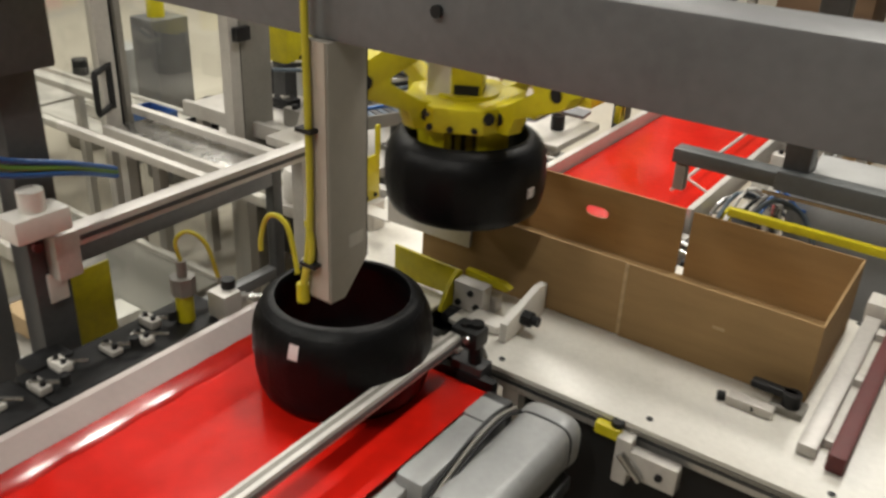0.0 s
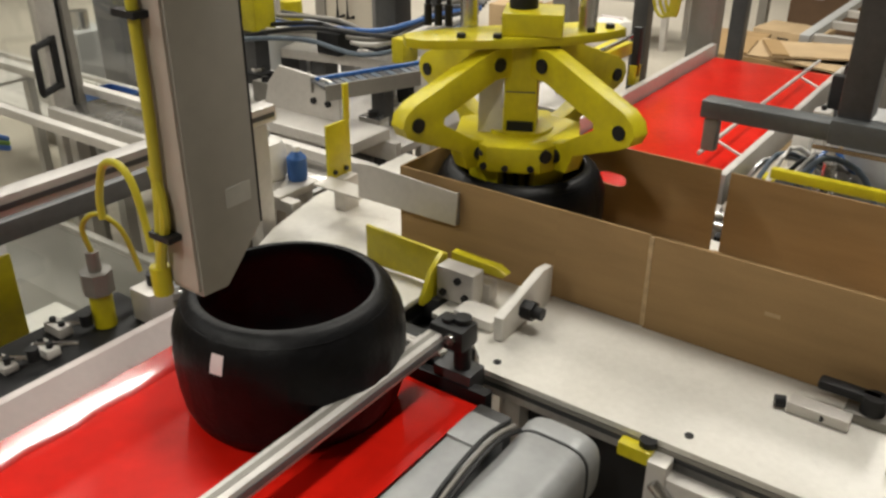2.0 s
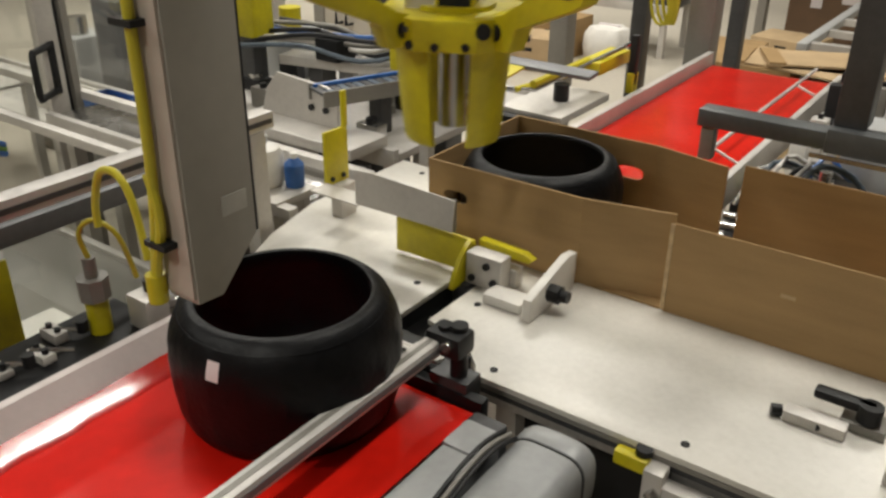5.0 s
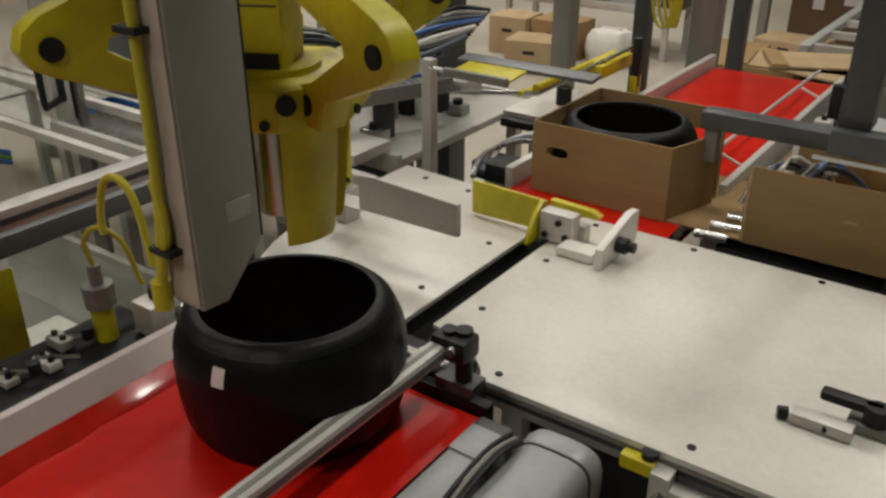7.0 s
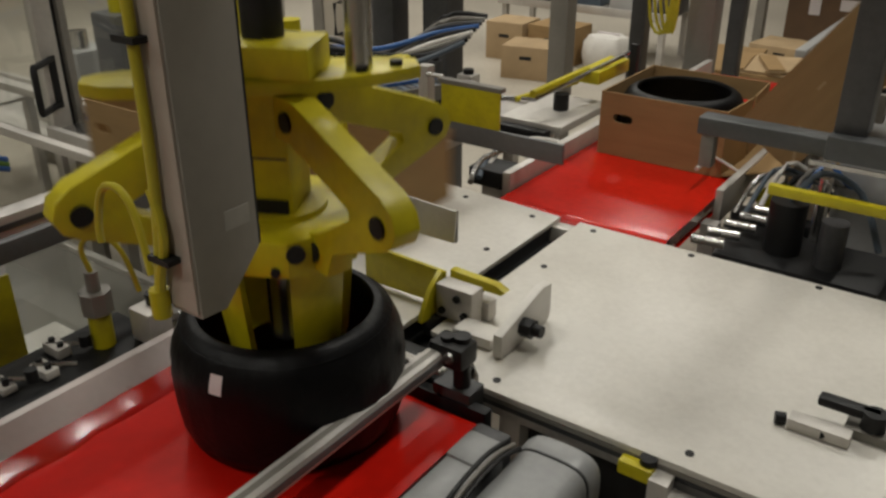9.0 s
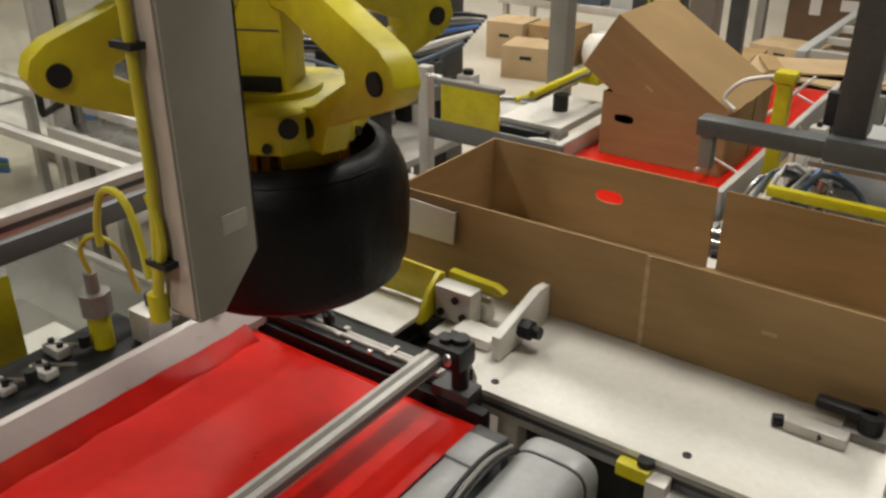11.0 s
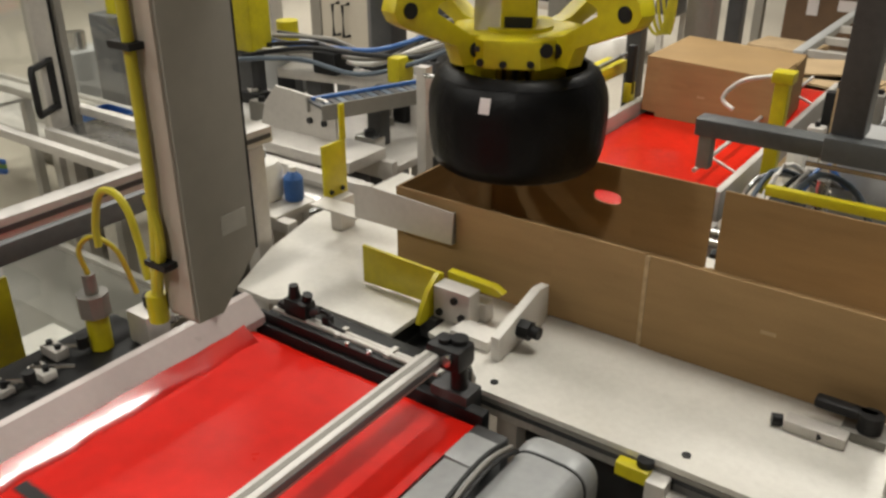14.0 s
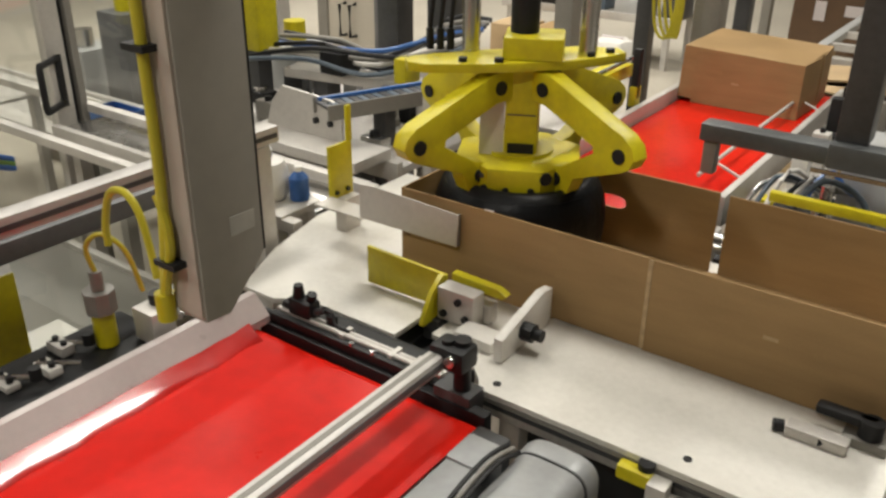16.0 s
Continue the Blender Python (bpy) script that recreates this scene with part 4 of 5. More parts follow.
def bench(x0, x1, y0, y1, z, label, top=M_WHT, name="work_bench"):
    t = thing(name, ((x0 + x1) / 2, (y0 + y1) / 2, 0), label, "bench")
    part("top", box(x0, x1, y0, y1, z - 0.03, z, 0.004), top, t)
    part("front_rail", box(x0, x1, y0 - 0.03, y0, z - 0.05, z + 0.02, 0.004), M_ALUP, t)
    part("rear_rail", box(x0, x1, y1, y1 + 0.03, z - 0.05, z + 0.02, 0.004), M_ALUP, t)
    for x in (x0 + 0.06, x1 - 0.06):
        for y in (y0 + 0.04, y1 - 0.04):
            part("leg", box(x - 0.025, x + 0.025, y - 0.025, y + 0.025, 0, z - 0.03), M_ALUP, t)
    return t


bench(-5.2, -2.5, 2.28, 2.75, 0.60, "low outfeed bench with aluminium rails", M_ALUP)
bench(-5.0, -2.3, 1.55, 1.90, 0.36, "low grey roller bench with aluminium rails", M_GREYC)
for i, (x, y, z, w, d, h, m) in enumerate(((-3.45, 2.5, 0.60, 0.22, 0.16, 0.10, M_BLUE), (-3.15, 2.55, 0.60, 0.14, 0.14, 0.09, M_BLK), (-2.85, 2.5, 0.60, 0.18, 0.12, 0.08, M_GBLUE), (-3.8, 2.5, 0.60, 0.2, 0.2, 0.07, M_WBLK))):
    t = thing("parts_bin", (x, y, z), "open plastic parts bin on the low bench", "bin", "parts bins")
    part("base", box(x - w / 2, x + w / 2, y - d / 2, y + d / 2, z, z + 0.01), m, t)
    for s in (-1, 1):
        part("side", box(x + s * w / 2 - 0.004, x + s * w / 2 + 0.004, y - d / 2, y + d / 2, z + 0.01, z + h), m, t)
        part("end", box(x - w / 2 + 0.005, x + w / 2 - 0.005, y + s * d / 2 - 0.004, y + s * d / 2 + 0.004, z + 0.01, z + h), m, t)

# machine behind the white plate
cr = thing("carton_rails", (-3.4, 2.04, 0), "pale aluminium slide rails that bring cartons to the table", "rails")
for y in (1.86, 2.21):
    part("rail", box(-6.9, -1.63, y - 0.018, y + 0.018, TZ - 0.035, TZ, 0.004), M_ALUP, cr)
for x in (-6.7, -5.2, -3.6, -2.0):
    part("cross_tie", box(x - 0.02, x + 0.02, 1.879, 2.191, TZ - 0.05, TZ - 0.036), M_ALUP, cr)
    part("leg", box(x - 0.02, x + 0.02, 2.192, 2.228, 0, TZ - 0.036), M_ALUP, cr)
bench(-3.1, -1.72, 2.02, 2.26, 0.80, "stainless conveyor frame behind the white plate", M_STEEL, "conveyor_frame")
jug = thing("plastic_jug", (0, 0, 0), "white plastic jug on a small shelf", "jug")
part("body", lathe([(0.0, 0.0), (0.062, 0.0), (0.07, 0.012), (0.07, 0.09), (0.058, 0.115), (0.024, 0.13), (0.0, 0.13)], 24), M_WBLK, jug)
part("cap", cyl((0, 0, 0.13), (0, 0, 0.152), 0.026, 14), M_LGREY, jug, "grey cap")
jug.location = (-1.83, 1.93, 0.858)
bo = thing("blue_bottle", (0, 0, 0), "small blue plastic bottle beside the jug", "bottle")
part("body", lathe([(0.0, 0.0), (0.028, 0.0), (0.03, 0.005), (0.03, 0.07), (0.012, 0.09), (0.0, 0.09)], 16), M_BLUE, bo)
part("cap", cyl((0, 0, 0.09), (0, 0, 0.105), 0.012, 10), M_WBLK, bo, "white cap")
bo.location = (-1.735, 1.975, 0.858)
single("jug_shelf", box(-1.95, -1.68, 1.84, 2.01, 0.834, 0.858, 0.004), M_ALUP, (-1.8, 1.9, 0.79), "aluminium shelf bracket under a jug", "shelf")
single("shelf_post", box(-1.78, -1.74, 1.88, 1.92, 0, 0.834, 0.003), M_ALUP, (-1.7, 1.86, 0), "aluminium post under a small shelf", "post")
cb = thing("chain_conveyor", (-1.94, 2.65, 0), "narrow dark chain conveyor with blue strip behind the plate", "conveyor")
ramp = Matrix.Translation((-1.95, 2.65, 0.985)) @ Matrix.Rotation(radians(68), 4, "Z")
part("side_plate", box(-0.26, 0.26, -0.066, -0.058, -0.035, 0.020, 0.0, ramp), M_GREYC, cb)
part("side_plate", box(-0.26, 0.26, 0.058, 0.066, -0.035, 0.020, 0.0, ramp), M_GREYC, cb)
for k in range(17):
    u = -0.248 + 0.031 * k
    part("slat", box(u - 0.013, u + 0.013, -0.056, 0.056, 0.004, 0.014, 0.003, ramp), M_GBLUE if k % 2 else M_DARK, cb)
part("blue_strip", box(-0.25, 0.26, 0.030, 0.046, 0.0145, 0.024, 0.0, ramp), M_BLUE, cb, "blue plastic strip")
part("stand", box(-1.985, -1.925, 2.62, 2.68, 0, 0.945, 0.004), M_DARK, cb)
wpl = thing("mounting_plate", (-2.1, 2.45, 0.85), "bare aluminium mounting plate with bolts", "plate")
part("plate", prism([(-2.36, 0.86), (-1.98, 0.86), (-1.98, 0.985), (-2.03, 1.005), (-2.27, 1.02), (-2.33, 0.95)], 0.012, Matrix(((1, 0, 0, 0), (0, 0, 1, 2.44), (0, 1, 0, 0), (0, 0, 0, 1)))), M_ALUP, wpl)
part("foot", box(-2.40, -1.80, 2.30, 2.50, 0.82, 0.86, 0.004), M_ALUP, wpl)
for x in (-2.1, -2.03):
    part("bolt", cyl((x, 2.44, 0.92), (x, 2.43, 0.92), 0.012, 10), M_BLK, wpl, "black bolt")
part("stand", box(-2.2, -2.1, 2.36, 2.46, 0, 0.82, 0.004), M_ALUP, wpl)
cc = thing("cable_chain", (-2.1, 2.8, 0.9), "grey and blue cable bundle on a steel arm", "cables")
part("arm", box(-2.62, -1.78, 2.86, 2.98, 0.93, 0.97, 0.006, Matrix.Translation((-2.2, 2.9, 0)) @ Matrix.Rotation(radians(12), 4, "Z") @ Matrix.Translation((2.2, -2.9, 0))), M_ALUP, cc)
for k in range(9):
    dz = 0.009 * k
    part("cable", tube([(-2.75, 2.70 + 0.03 * k, 1.00 + dz), (-2.45, 2.76 + 0.03 * k, 1.03 + 0.02 * ((k * 5) % 3)), (-2.2, 2.83 + 0.025 * k, 0.99 + 0.025 * ((k * 7) % 4)), (-1.98, 2.93 + 0.02 * k, 1.05 + dz * 2), (-1.82, 3.0 + 0.02 * k, 1.13 + dz)], 0.010, 8), (M_GBLUE, M_BLK, M_GREYC, M_WBLK, M_BLK, M_BLUE, M_DARK, M_GREYC, M_BLK)[k], cc)
part("clamp", box(-2.42, -2.30, 2.80, 2.92, 0.97, 1.06, 0.01), M_BLK, cc, "black clamp")
part("cover", box(-2.08, -2.02, 2.86, 2.96, 0.97, 1.07, 0.01), M_YEL, cc, "yellow clip")
part("stand", box(-2.5, -2.42, 2.84, 2.92, 0, 0.93, 0.004), M_DARK, cc)
part("stand", box(-2.0, -1.94, 2.9, 2.96, 0, 0.93, 0.004), M_ALUP, cc)
dv = thing("drive_unit", (-2.85, 3.15, 0), "grey machine drive with a coiled dark hose on top", "drive")
part("housing", box(-2.98, -2.70, 3.02, 3.28, 0.74, 0.86, 0.02), M_GREYC, dv)
for k in range(3):
    part("hose_coil", tube([(-2.85 + (0.125 - 0.012 * k) * math.cos(a), 3.15 + (0.105 - 0.01 * k) * math.sin(a), 0.878 + 0.024 * k + 0.012 * math.sin(a * 2 + k)) for a in [2 * math.pi * q / 14 for q in range(15)]], 0.012, 8, 2), (M_DARK, M_GREYC, M_BLK)[k], dv, "dark coiled hose")
part("fitting", cyl((-2.80, 3.06, 0.86), (-2.80, 3.06, 0.93), 0.02, 12), M_STEEL, dv, "bright steel fitting")
part("stand", box(-2.93, -2.77, 3.07, 3.23, 0, 0.74, 0.006), M_ALUP, dv)
ym = thing("yellow_cover", (-2.6, 2.6, 0), "yellow machine cover on a dark stand", "cover")
part("cover", box(-2.86, -2.70, 2.74, 2.86, 1.02, 1.40, 0.02), M_YEL, ym)
part("stand", box(-2.82, -2.74, 2.76, 2.84, 0, 1.02, 0.004), M_DARK, ym)
for i, (x, y, w, m, lab) in enumerate(((-2.36, 3.62, 0.14, M_DARK, "dark grey machine post"), (-2.62, 3.55, 0.125, M_DARK, "dark grey machine post"), (-2.45, 5.0, 0.12, M_GREYC, "grey machine post"), (-2.20, 5.6, 0.10, M_DARK, "dark guard post"), (-1.62, 5.2, 0.055, M_STRIP, "pale slim machine post"), (-1.40, 5.0, 0.08, M_DARK, "dark guard post"))):
    t = thing("guard_post", (x, y, 0), lab + " standing on the floor", "post", "machine posts")
    part("post", box(x - w / 2, x + w / 2, y - w / 2, y + w / 2, 0.012, 2.6, 0.006), m, t)
    part("base_plate", box(x - w * 0.9, x + w * 0.9, y - w * 0.9, y + w * 0.9, 0, 0.012), m, t)

random.seed(5)
for k in range(26):
    x, y = random.uniform(-3.0, -1.85), random.uniform(2.55, 3.35)
    z = 0.80
    w, d, h = random.uniform(0.04, 0.12), random.uniform(0.04, 0.10), random.uniform(0.03, 0.14)
    m = random.choice((M_BLK, M_GREYC, M_LGREY, M_ALUP, M_DARK, M_STEEL))
    t = thing("machine_fitting", (x, y, z), "small metal fitting bolted to the machine bed", "fitting", "bed fittings")
    part("body", box(x - w / 2, x + w / 2, y - d / 2, y + d / 2, z, z + h, 0.006), m, t)
    part("cap", cyl((x, y, z + h), (x, y, z + h + 0.02), min(w, d) * 0.35, 10), M_BLK if m is not M_BLK else M_STEEL, t)
bench(-3.15, -1.75, 2.5, 3.4, 0.80, "machine bed with aluminium rails", M_ALUP, "machine_bed")
for k in range(7):
    x = -4.9 + 0.42 * k
    t = thing("bench_part", (x, 2.95, 0), "grey machine part standing behind the glass", "machine part", "glass side parts")
    h = 0.5 + 0.25 * ((k * 7) % 3)
    part("body", box(x - 0.12, x + 0.10, 2.95, 3.2, 0, h, 0.02), (M_GREYC, M_LGREY, M_BEAM, M_CARDL)[k % 4], t)
    part("head", cyl((x, 3.05, h), (x, 3.05, h + 0.1), 0.05, 12), (M_BLK, M_STEEL, M_YEL)[k % 3], t)
# far door
fd = thing("far_guard_door", (-4.5, 5.3, 0), "far pale guard door in dark frame with black handle", "door")
part("panel", box(-4.70, -4.22, 5.30, 5.32, 0.1, 2.0), M_WALL, fd)
part("stile", box(-4.80, -4.70, 5.28, 5.34, 0, 2.1, 0.005), M_GREYC, fd)
part("stile", box(-4.22, -4.10, 5.28, 5.34, 0, 2.1, 0.005), M_BEAM, fd)
part("handle", tube([(-4.52, 5.30, 0.68), (-4.52, 5.23, 0.68), (-4.52, 5.23, 0.44), (-4.52, 5.30, 0.44)], 0.014, 8, 1), M_BLK, fd, "black pull handle")
part("handle", tube([(-4.42, 5.30, 0.68), (-4.42, 5.23, 0.68), (-4.42, 5.23, 0.44), (-4.42, 5.30, 0.44)], 0.014, 8, 1), M_BLK, fd, "black pull handle")

# far post with hoses
fp = thing("frame_post", (-1.38, 4.41, 0), "grey frame post beside the red conveyor", "post")
part("post", box(-1.443, -1.318, 4.35, 4.475, 0, 2.6, 0.006), M_GREYC, fp)
fh = thing("coiled_hose", (-1.55, 4.2, 1.0), "yellow coiled air hoses hanging by a grey post", "hose")
for k in range(4):
    part("coil", tube([(-1.53 + 0.02 * k, 4.22, 1.7), (-1.60 + 0.02 * k, 4.22, 1.4), (-1.58 + 0.025 * k, 4.22, 1.06 + 0.02 * k), (-1.51 + 0.015 * k, 4.22, 1.0), (-1.48 + 0.01 * k, 4.22, 1.2), (-1.50, 4.24, 1.6)], 0.008, 8), M_YELH, fh)
part("bracket", box(-1.58, -1.40, 4.20, 4.35, 1.68, 1.72), M_BLK, fh)
ya = thing("folding_arm", (-1.40, 3.25, 0.95), "yellow folding arm with steel rods beside the red belt", "arm")
part("arm", box(-1.47, -1.38, 3.28, 3.56, 0.97, 1.02, 0.004), M_YEL, ya)
part("link", tube([(-1.50, 2.98, 0.985), (-1.44, 3.3, 1.02)], 0.016, 8, 1), M_YEL, ya)
part("link", tube([(-1.56, 2.96, 0.96), (-1.46, 3.25, 0.98)], 0.012, 8, 1), M_YEL, ya)
part("rod", tube([(-1.95, 2.78, 0.95), (-1.5, 3.0, 0.96), (-1.36, 3.5, 1.06)], 0.009, 8, 1), M_STEEL, ya, "steel rod")
part("sensor", box(-1.88, -1.80, 2.80, 2.86, 0.88, 0.95, 0.006), M_BLK, ya, "black sensor")
part("knob", cyl((-1.47, 3.15, 0.89), (-1.47, 3.15, 0.955), 0.03, 12), M_BLK, ya)
part("plate", box(-1.62, -1.36, 2.95, 3.35, 0.86, 0.89, 0.004), M_ALUP, ya, "bare aluminium plate")
part("black_edge", box(-1.60, -1.40, 2.90, 2.945, 0.845, 0.875, 0.004), M_BLK, ya)
part("stand", box(-1.56, -1.48, 3.05, 3.13, 0, 0.86, 0.004), M_ALUP, ya)
part("post", box(-1.345, -1.315, 3.47, 3.50, 0.90, 1.10, 0.003), M_BLK, ya)
part("yellow_sleeve", box(-1.345, -1.315, 3.46, 3.51, 0.87, 0.95, 0.003), M_YEL, ya)
part("post_foot", box(-1.345, -1.315, 3.46, 3.51, 0, 0.87), M_DARK, ya)
rc = thing("round_conveyor_end", (-1.5, 2.75, 0.85), "small steel roller end with blue grey tubes", "rollers")
for k in range(3):
    part("tube", tube([(-1.40, 2.42 + 0.05 * k, 0.84), (-1.44, 2.55 + 0.05 * k, 0.87), (-1.40, 2.70 + 0.05 * k, 0.88), (-1.33, 2.78 + 0.05 * k, 0.86)], 0.010, 8), (M_STEEL, M_GBLUE, M_WBLK)[k], rc)
part("block", box(-1.46, -1.33, 2.5, 2.62, 0.80, 0.86, 0.006), M_BLK, rc)
part("stand", box(-1.42, -1.36, 2.52, 2.58, 0, 0.80), M_ALUP, rc)


def far_carton(x, y, z, w, d, h, m=M_CARD, rz=0.0, lab="closed brown cardboard carton"):
    t = thing("shipping_carton", (x, y, z), lab, "carton", "stored cartons")
    r = Matrix.Translation((x, y, 0)) @ Matrix.Rotation(radians(rz), 4, "Z") @ Matrix.Translation((-x, -y, 0))
    part("body", box(x - w / 2, x + w / 2, y - d / 2, y + d / 2, z, z + h, 0.004, r), m, t)
    part("tape", box(x - 0.025, x + 0.025, y - d / 2 - 0.001, y + d / 2 + 0.001, z + h, z + h + 0.0015, 0, r), M_CARDL, t, "pale packing tape")
    part("hand_hole", box(x - 0.05, x + 0.05, y - d / 2 - 0.002, y - d / 2 + 0.01, z + h * 0.6, z + h * 0.6 + 0.03, 0, r), M_BLK, t)


def pallet(x, y, w, d):
    t = thing("pallet", (x, y, 0), "raw pine pallet on the floor", "pallet", "pallets")
    for k in range(3):
        yy = y - d / 2 + 0.05 + k * (d - 0.1) / 2
        part("stringer", box(x - w / 2, x + w / 2, yy - 0.04, yy + 0.04, 0, 0.10), M_WOOD, t)
    for k in range(7):
        xx = x - w / 2 + 0.05 + k * (w - 0.1) / 6
        part("board", box(xx - 0.05, xx + 0.05, y - d / 2, y + d / 2, 0.10, 0.122), M_WOOD, t)


far_carton(-3.53, 6.55, 0.0, 0.42, 0.36, 0.27, M_CARDL, 12)
far_carton(-4.02, 7.05, 0.0, 0.36, 0.36, 0.33, M_CARDL, 4)
far_carton(-3.58, 7.12, 0.0, 0.44, 0.36, 0.33, M_CARD, -3)
bench(-4.4, -2.7, 7.4, 8.0, 0.44, "far grey work bench with clutter", M_GREYC, "far_bench")
for i, (x, y, w, h, m) in enumerate(((-3.9, 7.5, 0.3, 0.16, M_BLK), (-3.5, 7.6, 0.24, 0.22, M_GBLUE), (-3.1, 7.5, 0.3, 0.14, M_LGREY), (-2.75, 7.6, 0.2, 0.26, M_DARK))):
    single("tool_case", box(x - w / 2, x + w / 2, y - 0.12, y + 0.12, 0.44, 0.44 + h, 0.02), m, (x, y, 0.44), "small tool case on the far bench", "case", "tool cases")
wc = thing("white_sack", (-3.1, 7.1, 0), "full white sack standing on the floor", "sack")
sk = lathe([(0.0, 0.0), (0.17, 0.0), (0.20, 0.03), (0.215, 0.12), (0.20, 0.22), (0.15, 0.285), (0.06, 0.30), (0.0, 0.30)], 28, lambda k, i, r, z: 0.018 * math.sin(k * 1.35) * (0.5 + 2 * z) if r else 0.0)
bmesh.ops.translate(sk, vec=(-3.1, 7.1, 0), verts=sk.verts)
part("sack_body", sk, M_WBLK, wc)
part("seam_fold", box(-3.2, -3.0, 7.09, 7.11, 0.29, 0.315, 0.004), M_PAPER, wc, "folded paper seam")
far_carton(-1.75, 6.2, 0.0, 0.35, 0.4, 0.5, M_CARD, 4)
# far right: boxes on pallets, long outfeed
far_carton(-1.85, 8.1, 0.0, 0.55, 0.42, 0.20, M_CARDL, -8)
pallet(-1.3, 6.0, 1.4, 1.0)
far_carton(-1.55, 5.95, 0.122, 0.6, 0.6, 0.38, M_CARD, 3)
far_carton(-0.95, 6.0, 0.122, 0.55, 0.6, 0.30, M_CARDL, -5)
for k, (x, y, z, w, r) in enumerate(((-1.30, 5.9, 0.506, 0.7, 8), (-1.05, 5.8, 0.506, 0.6, -14), (-1.15, 5.95, 0.53, 0.65, 25))):
    t = thing("flat_carton", (x, y, z), "flattened pale carton lying on boxes", "carton", "flat cartons")
    m = Matrix.Translation((x, y, 0)) @ Matrix.Rotation(radians(r), 4, "Z") @ Matrix.Translation((-x, -y, 0))
    part("sheet", box(x - w / 2, x + w / 2, y - 0.2, y + 0.2, z, z + 0.012, 0, m), M_CARDL, t)
    part("fold", box(x - w / 2, x - w / 2 + 0.1, y - 0.2, y + 0.2, z + 0.0125, z + 0.022, 0, m), M_CARD, t)
random.seed(11)
for k in range(22):
    x, y = random.uniform(-0.62, -0.42), random.uniform(3.15, 4.5)
    z = 0.78 if x < -0.52 else 0.92
    x = -0.585 if x < -0.52 else -0.425
    w, d, h = random.uniform(0.03, 0.06), random.uniform(0.03, 0.09), random.uniform(0.03, 0.14)
    m = random.choice((M_BLK, M_GREYC, M_WBLK, M_ALUP, M_DARK, M_STEEL, M_BLK))
    t = thing("rail_fitting", (x, y, z), "small bracket fitting on the side rail", "fitting", "side rail fittings")
    part("body", box(x - w / 2, x + w / 2, y - d / 2, y + d / 2, z, z + h, 0.005), m, t)
    part("bolt", cyl((x, y, z + h), (x, y, z + h + 0.015), 0.01, 8), M_BLK, t)
hs = thing("hose_bundle", (-0.5, 2.9, 0.8), "tangled grey and white hoses beside the conveyor", "hoses")
for k in range(6):
    dx = 0.03 * k
    part("hose", tube([(-0.64 + dx, 2.72, 0.82), (-0.60 + dx, 2.80 + 0.02 * k, 0.92 + 0.02 * (k % 3)), (-0.52 + dx, 2.92, 0.90), (-0.46 + dx, 3.0 + 0.03 * k, 0.82), (-0.42 + dx, 3.1, 0.70)], 0.008, 8), (M_STEEL, M_GBLUE, M_WBLK, M_BLK, M_GREYC, M_BLUE)[k], hs)
part("manifold", box(-0.66, -0.42, 2.74, 2.80, 0.74, 0.82, 0.01), M_BLK, hs)
part("stand", box(-0.58, -0.52, 2.74, 2.80, 0, 0.74), M_DARK, hs)
lt = thing("outfeed_frame", (-1.2, 7.0, 0), "long pale machine frame far down the hall", "frame")
part("rail", box(-1.45, -1.38, 6.6, 9.5, 0.42, 0.48, 0.005), M_LGREY, lt)
part("rail", box(-0.95, -0.88, 6.6, 9.5, 0.42, 0.48, 0.005), M_LGREY, lt)
for k in range(6):
    part("cross", box(-1.38, -0.95, 6.7 + 0.5 * k, 6.76 + 0.5 * k, 0.42, 0.47), M_ALUP, lt)
    if k in (0, 5):
        part("leg", box(-1.44, -1.39, 6.7 + 0.5 * k, 6.75 + 0.5 * k, 0, 0.42), M_LGREY, lt)
st = thing("board_crate", (-1.6, 9.2, 0), "dark brown board crate standing on the floor", "crate")
part("crate_body", box(-2.15, -1.25, 9.0, 9.8, 0.0, 1.3, 0.01), M_BOXD, st)
part("sheet", box(-1.95, -1.85, 8.995, 8.999, 0.30, 0.48), M_PAPER, st, "white paper sheet")
part("sheet", box(-1.68, -1.50, 8.995, 8.999, 0.36, 0.46), M_PAPER, st, "white paper sheet")
gu = thing("yellow_gantry", (-1.9, 8.5, 0), "yellow painted steel frame far behind", "frame")
part("post", box(-2.30, -2.22, 8.5, 8.6, 0, 2.2, 0.004), M_GREYC, gu, "grey steel upright")
part("beam", box(-2.30, -0.6, 8.5, 8.6, 1.05, 1.12, 0.004), M_YEL, gu)
part("post", box(-0.68, -0.6, 8.5, 8.6, 0, 1.05, 0.004), M_YEL, gu)
# things right of the red belt
rr = thing("side_conveyor", (-0.5, 3.7, 0), "aluminium side conveyor with black brackets", "conveyor")
part("rail", box(-0.62, -0.55, 3.1, 4.6, 0.70, 0.78, 0.005), M_ALUP, rr)
part("rail", box(-0.45, -0.40, 3.5, 4.6, 0.86, 0.92, 0.005), M_LGREY, rr)
for y in (3.75, 3.95, 4.2):
    part("bracket", box(-0.64, -0.56, y, y + 0.05, 0.78, 0.96, 0.004), M_BLK, rr, "black bracket")
for y in (3.6, 4.5):
    part("leg", box(-0.61, -0.56, y, y + 0.05, 0, 0.70), M_ALUP, rr)
    part("leg", box(-0.45, -0.40, y, y + 0.05, 0, 0.86), M_ALUP, rr)
gn = thing("gantry", (-1.003, 1.7, 3.4), "grey overhead gantry that carries the gripper spindle", "gantry")
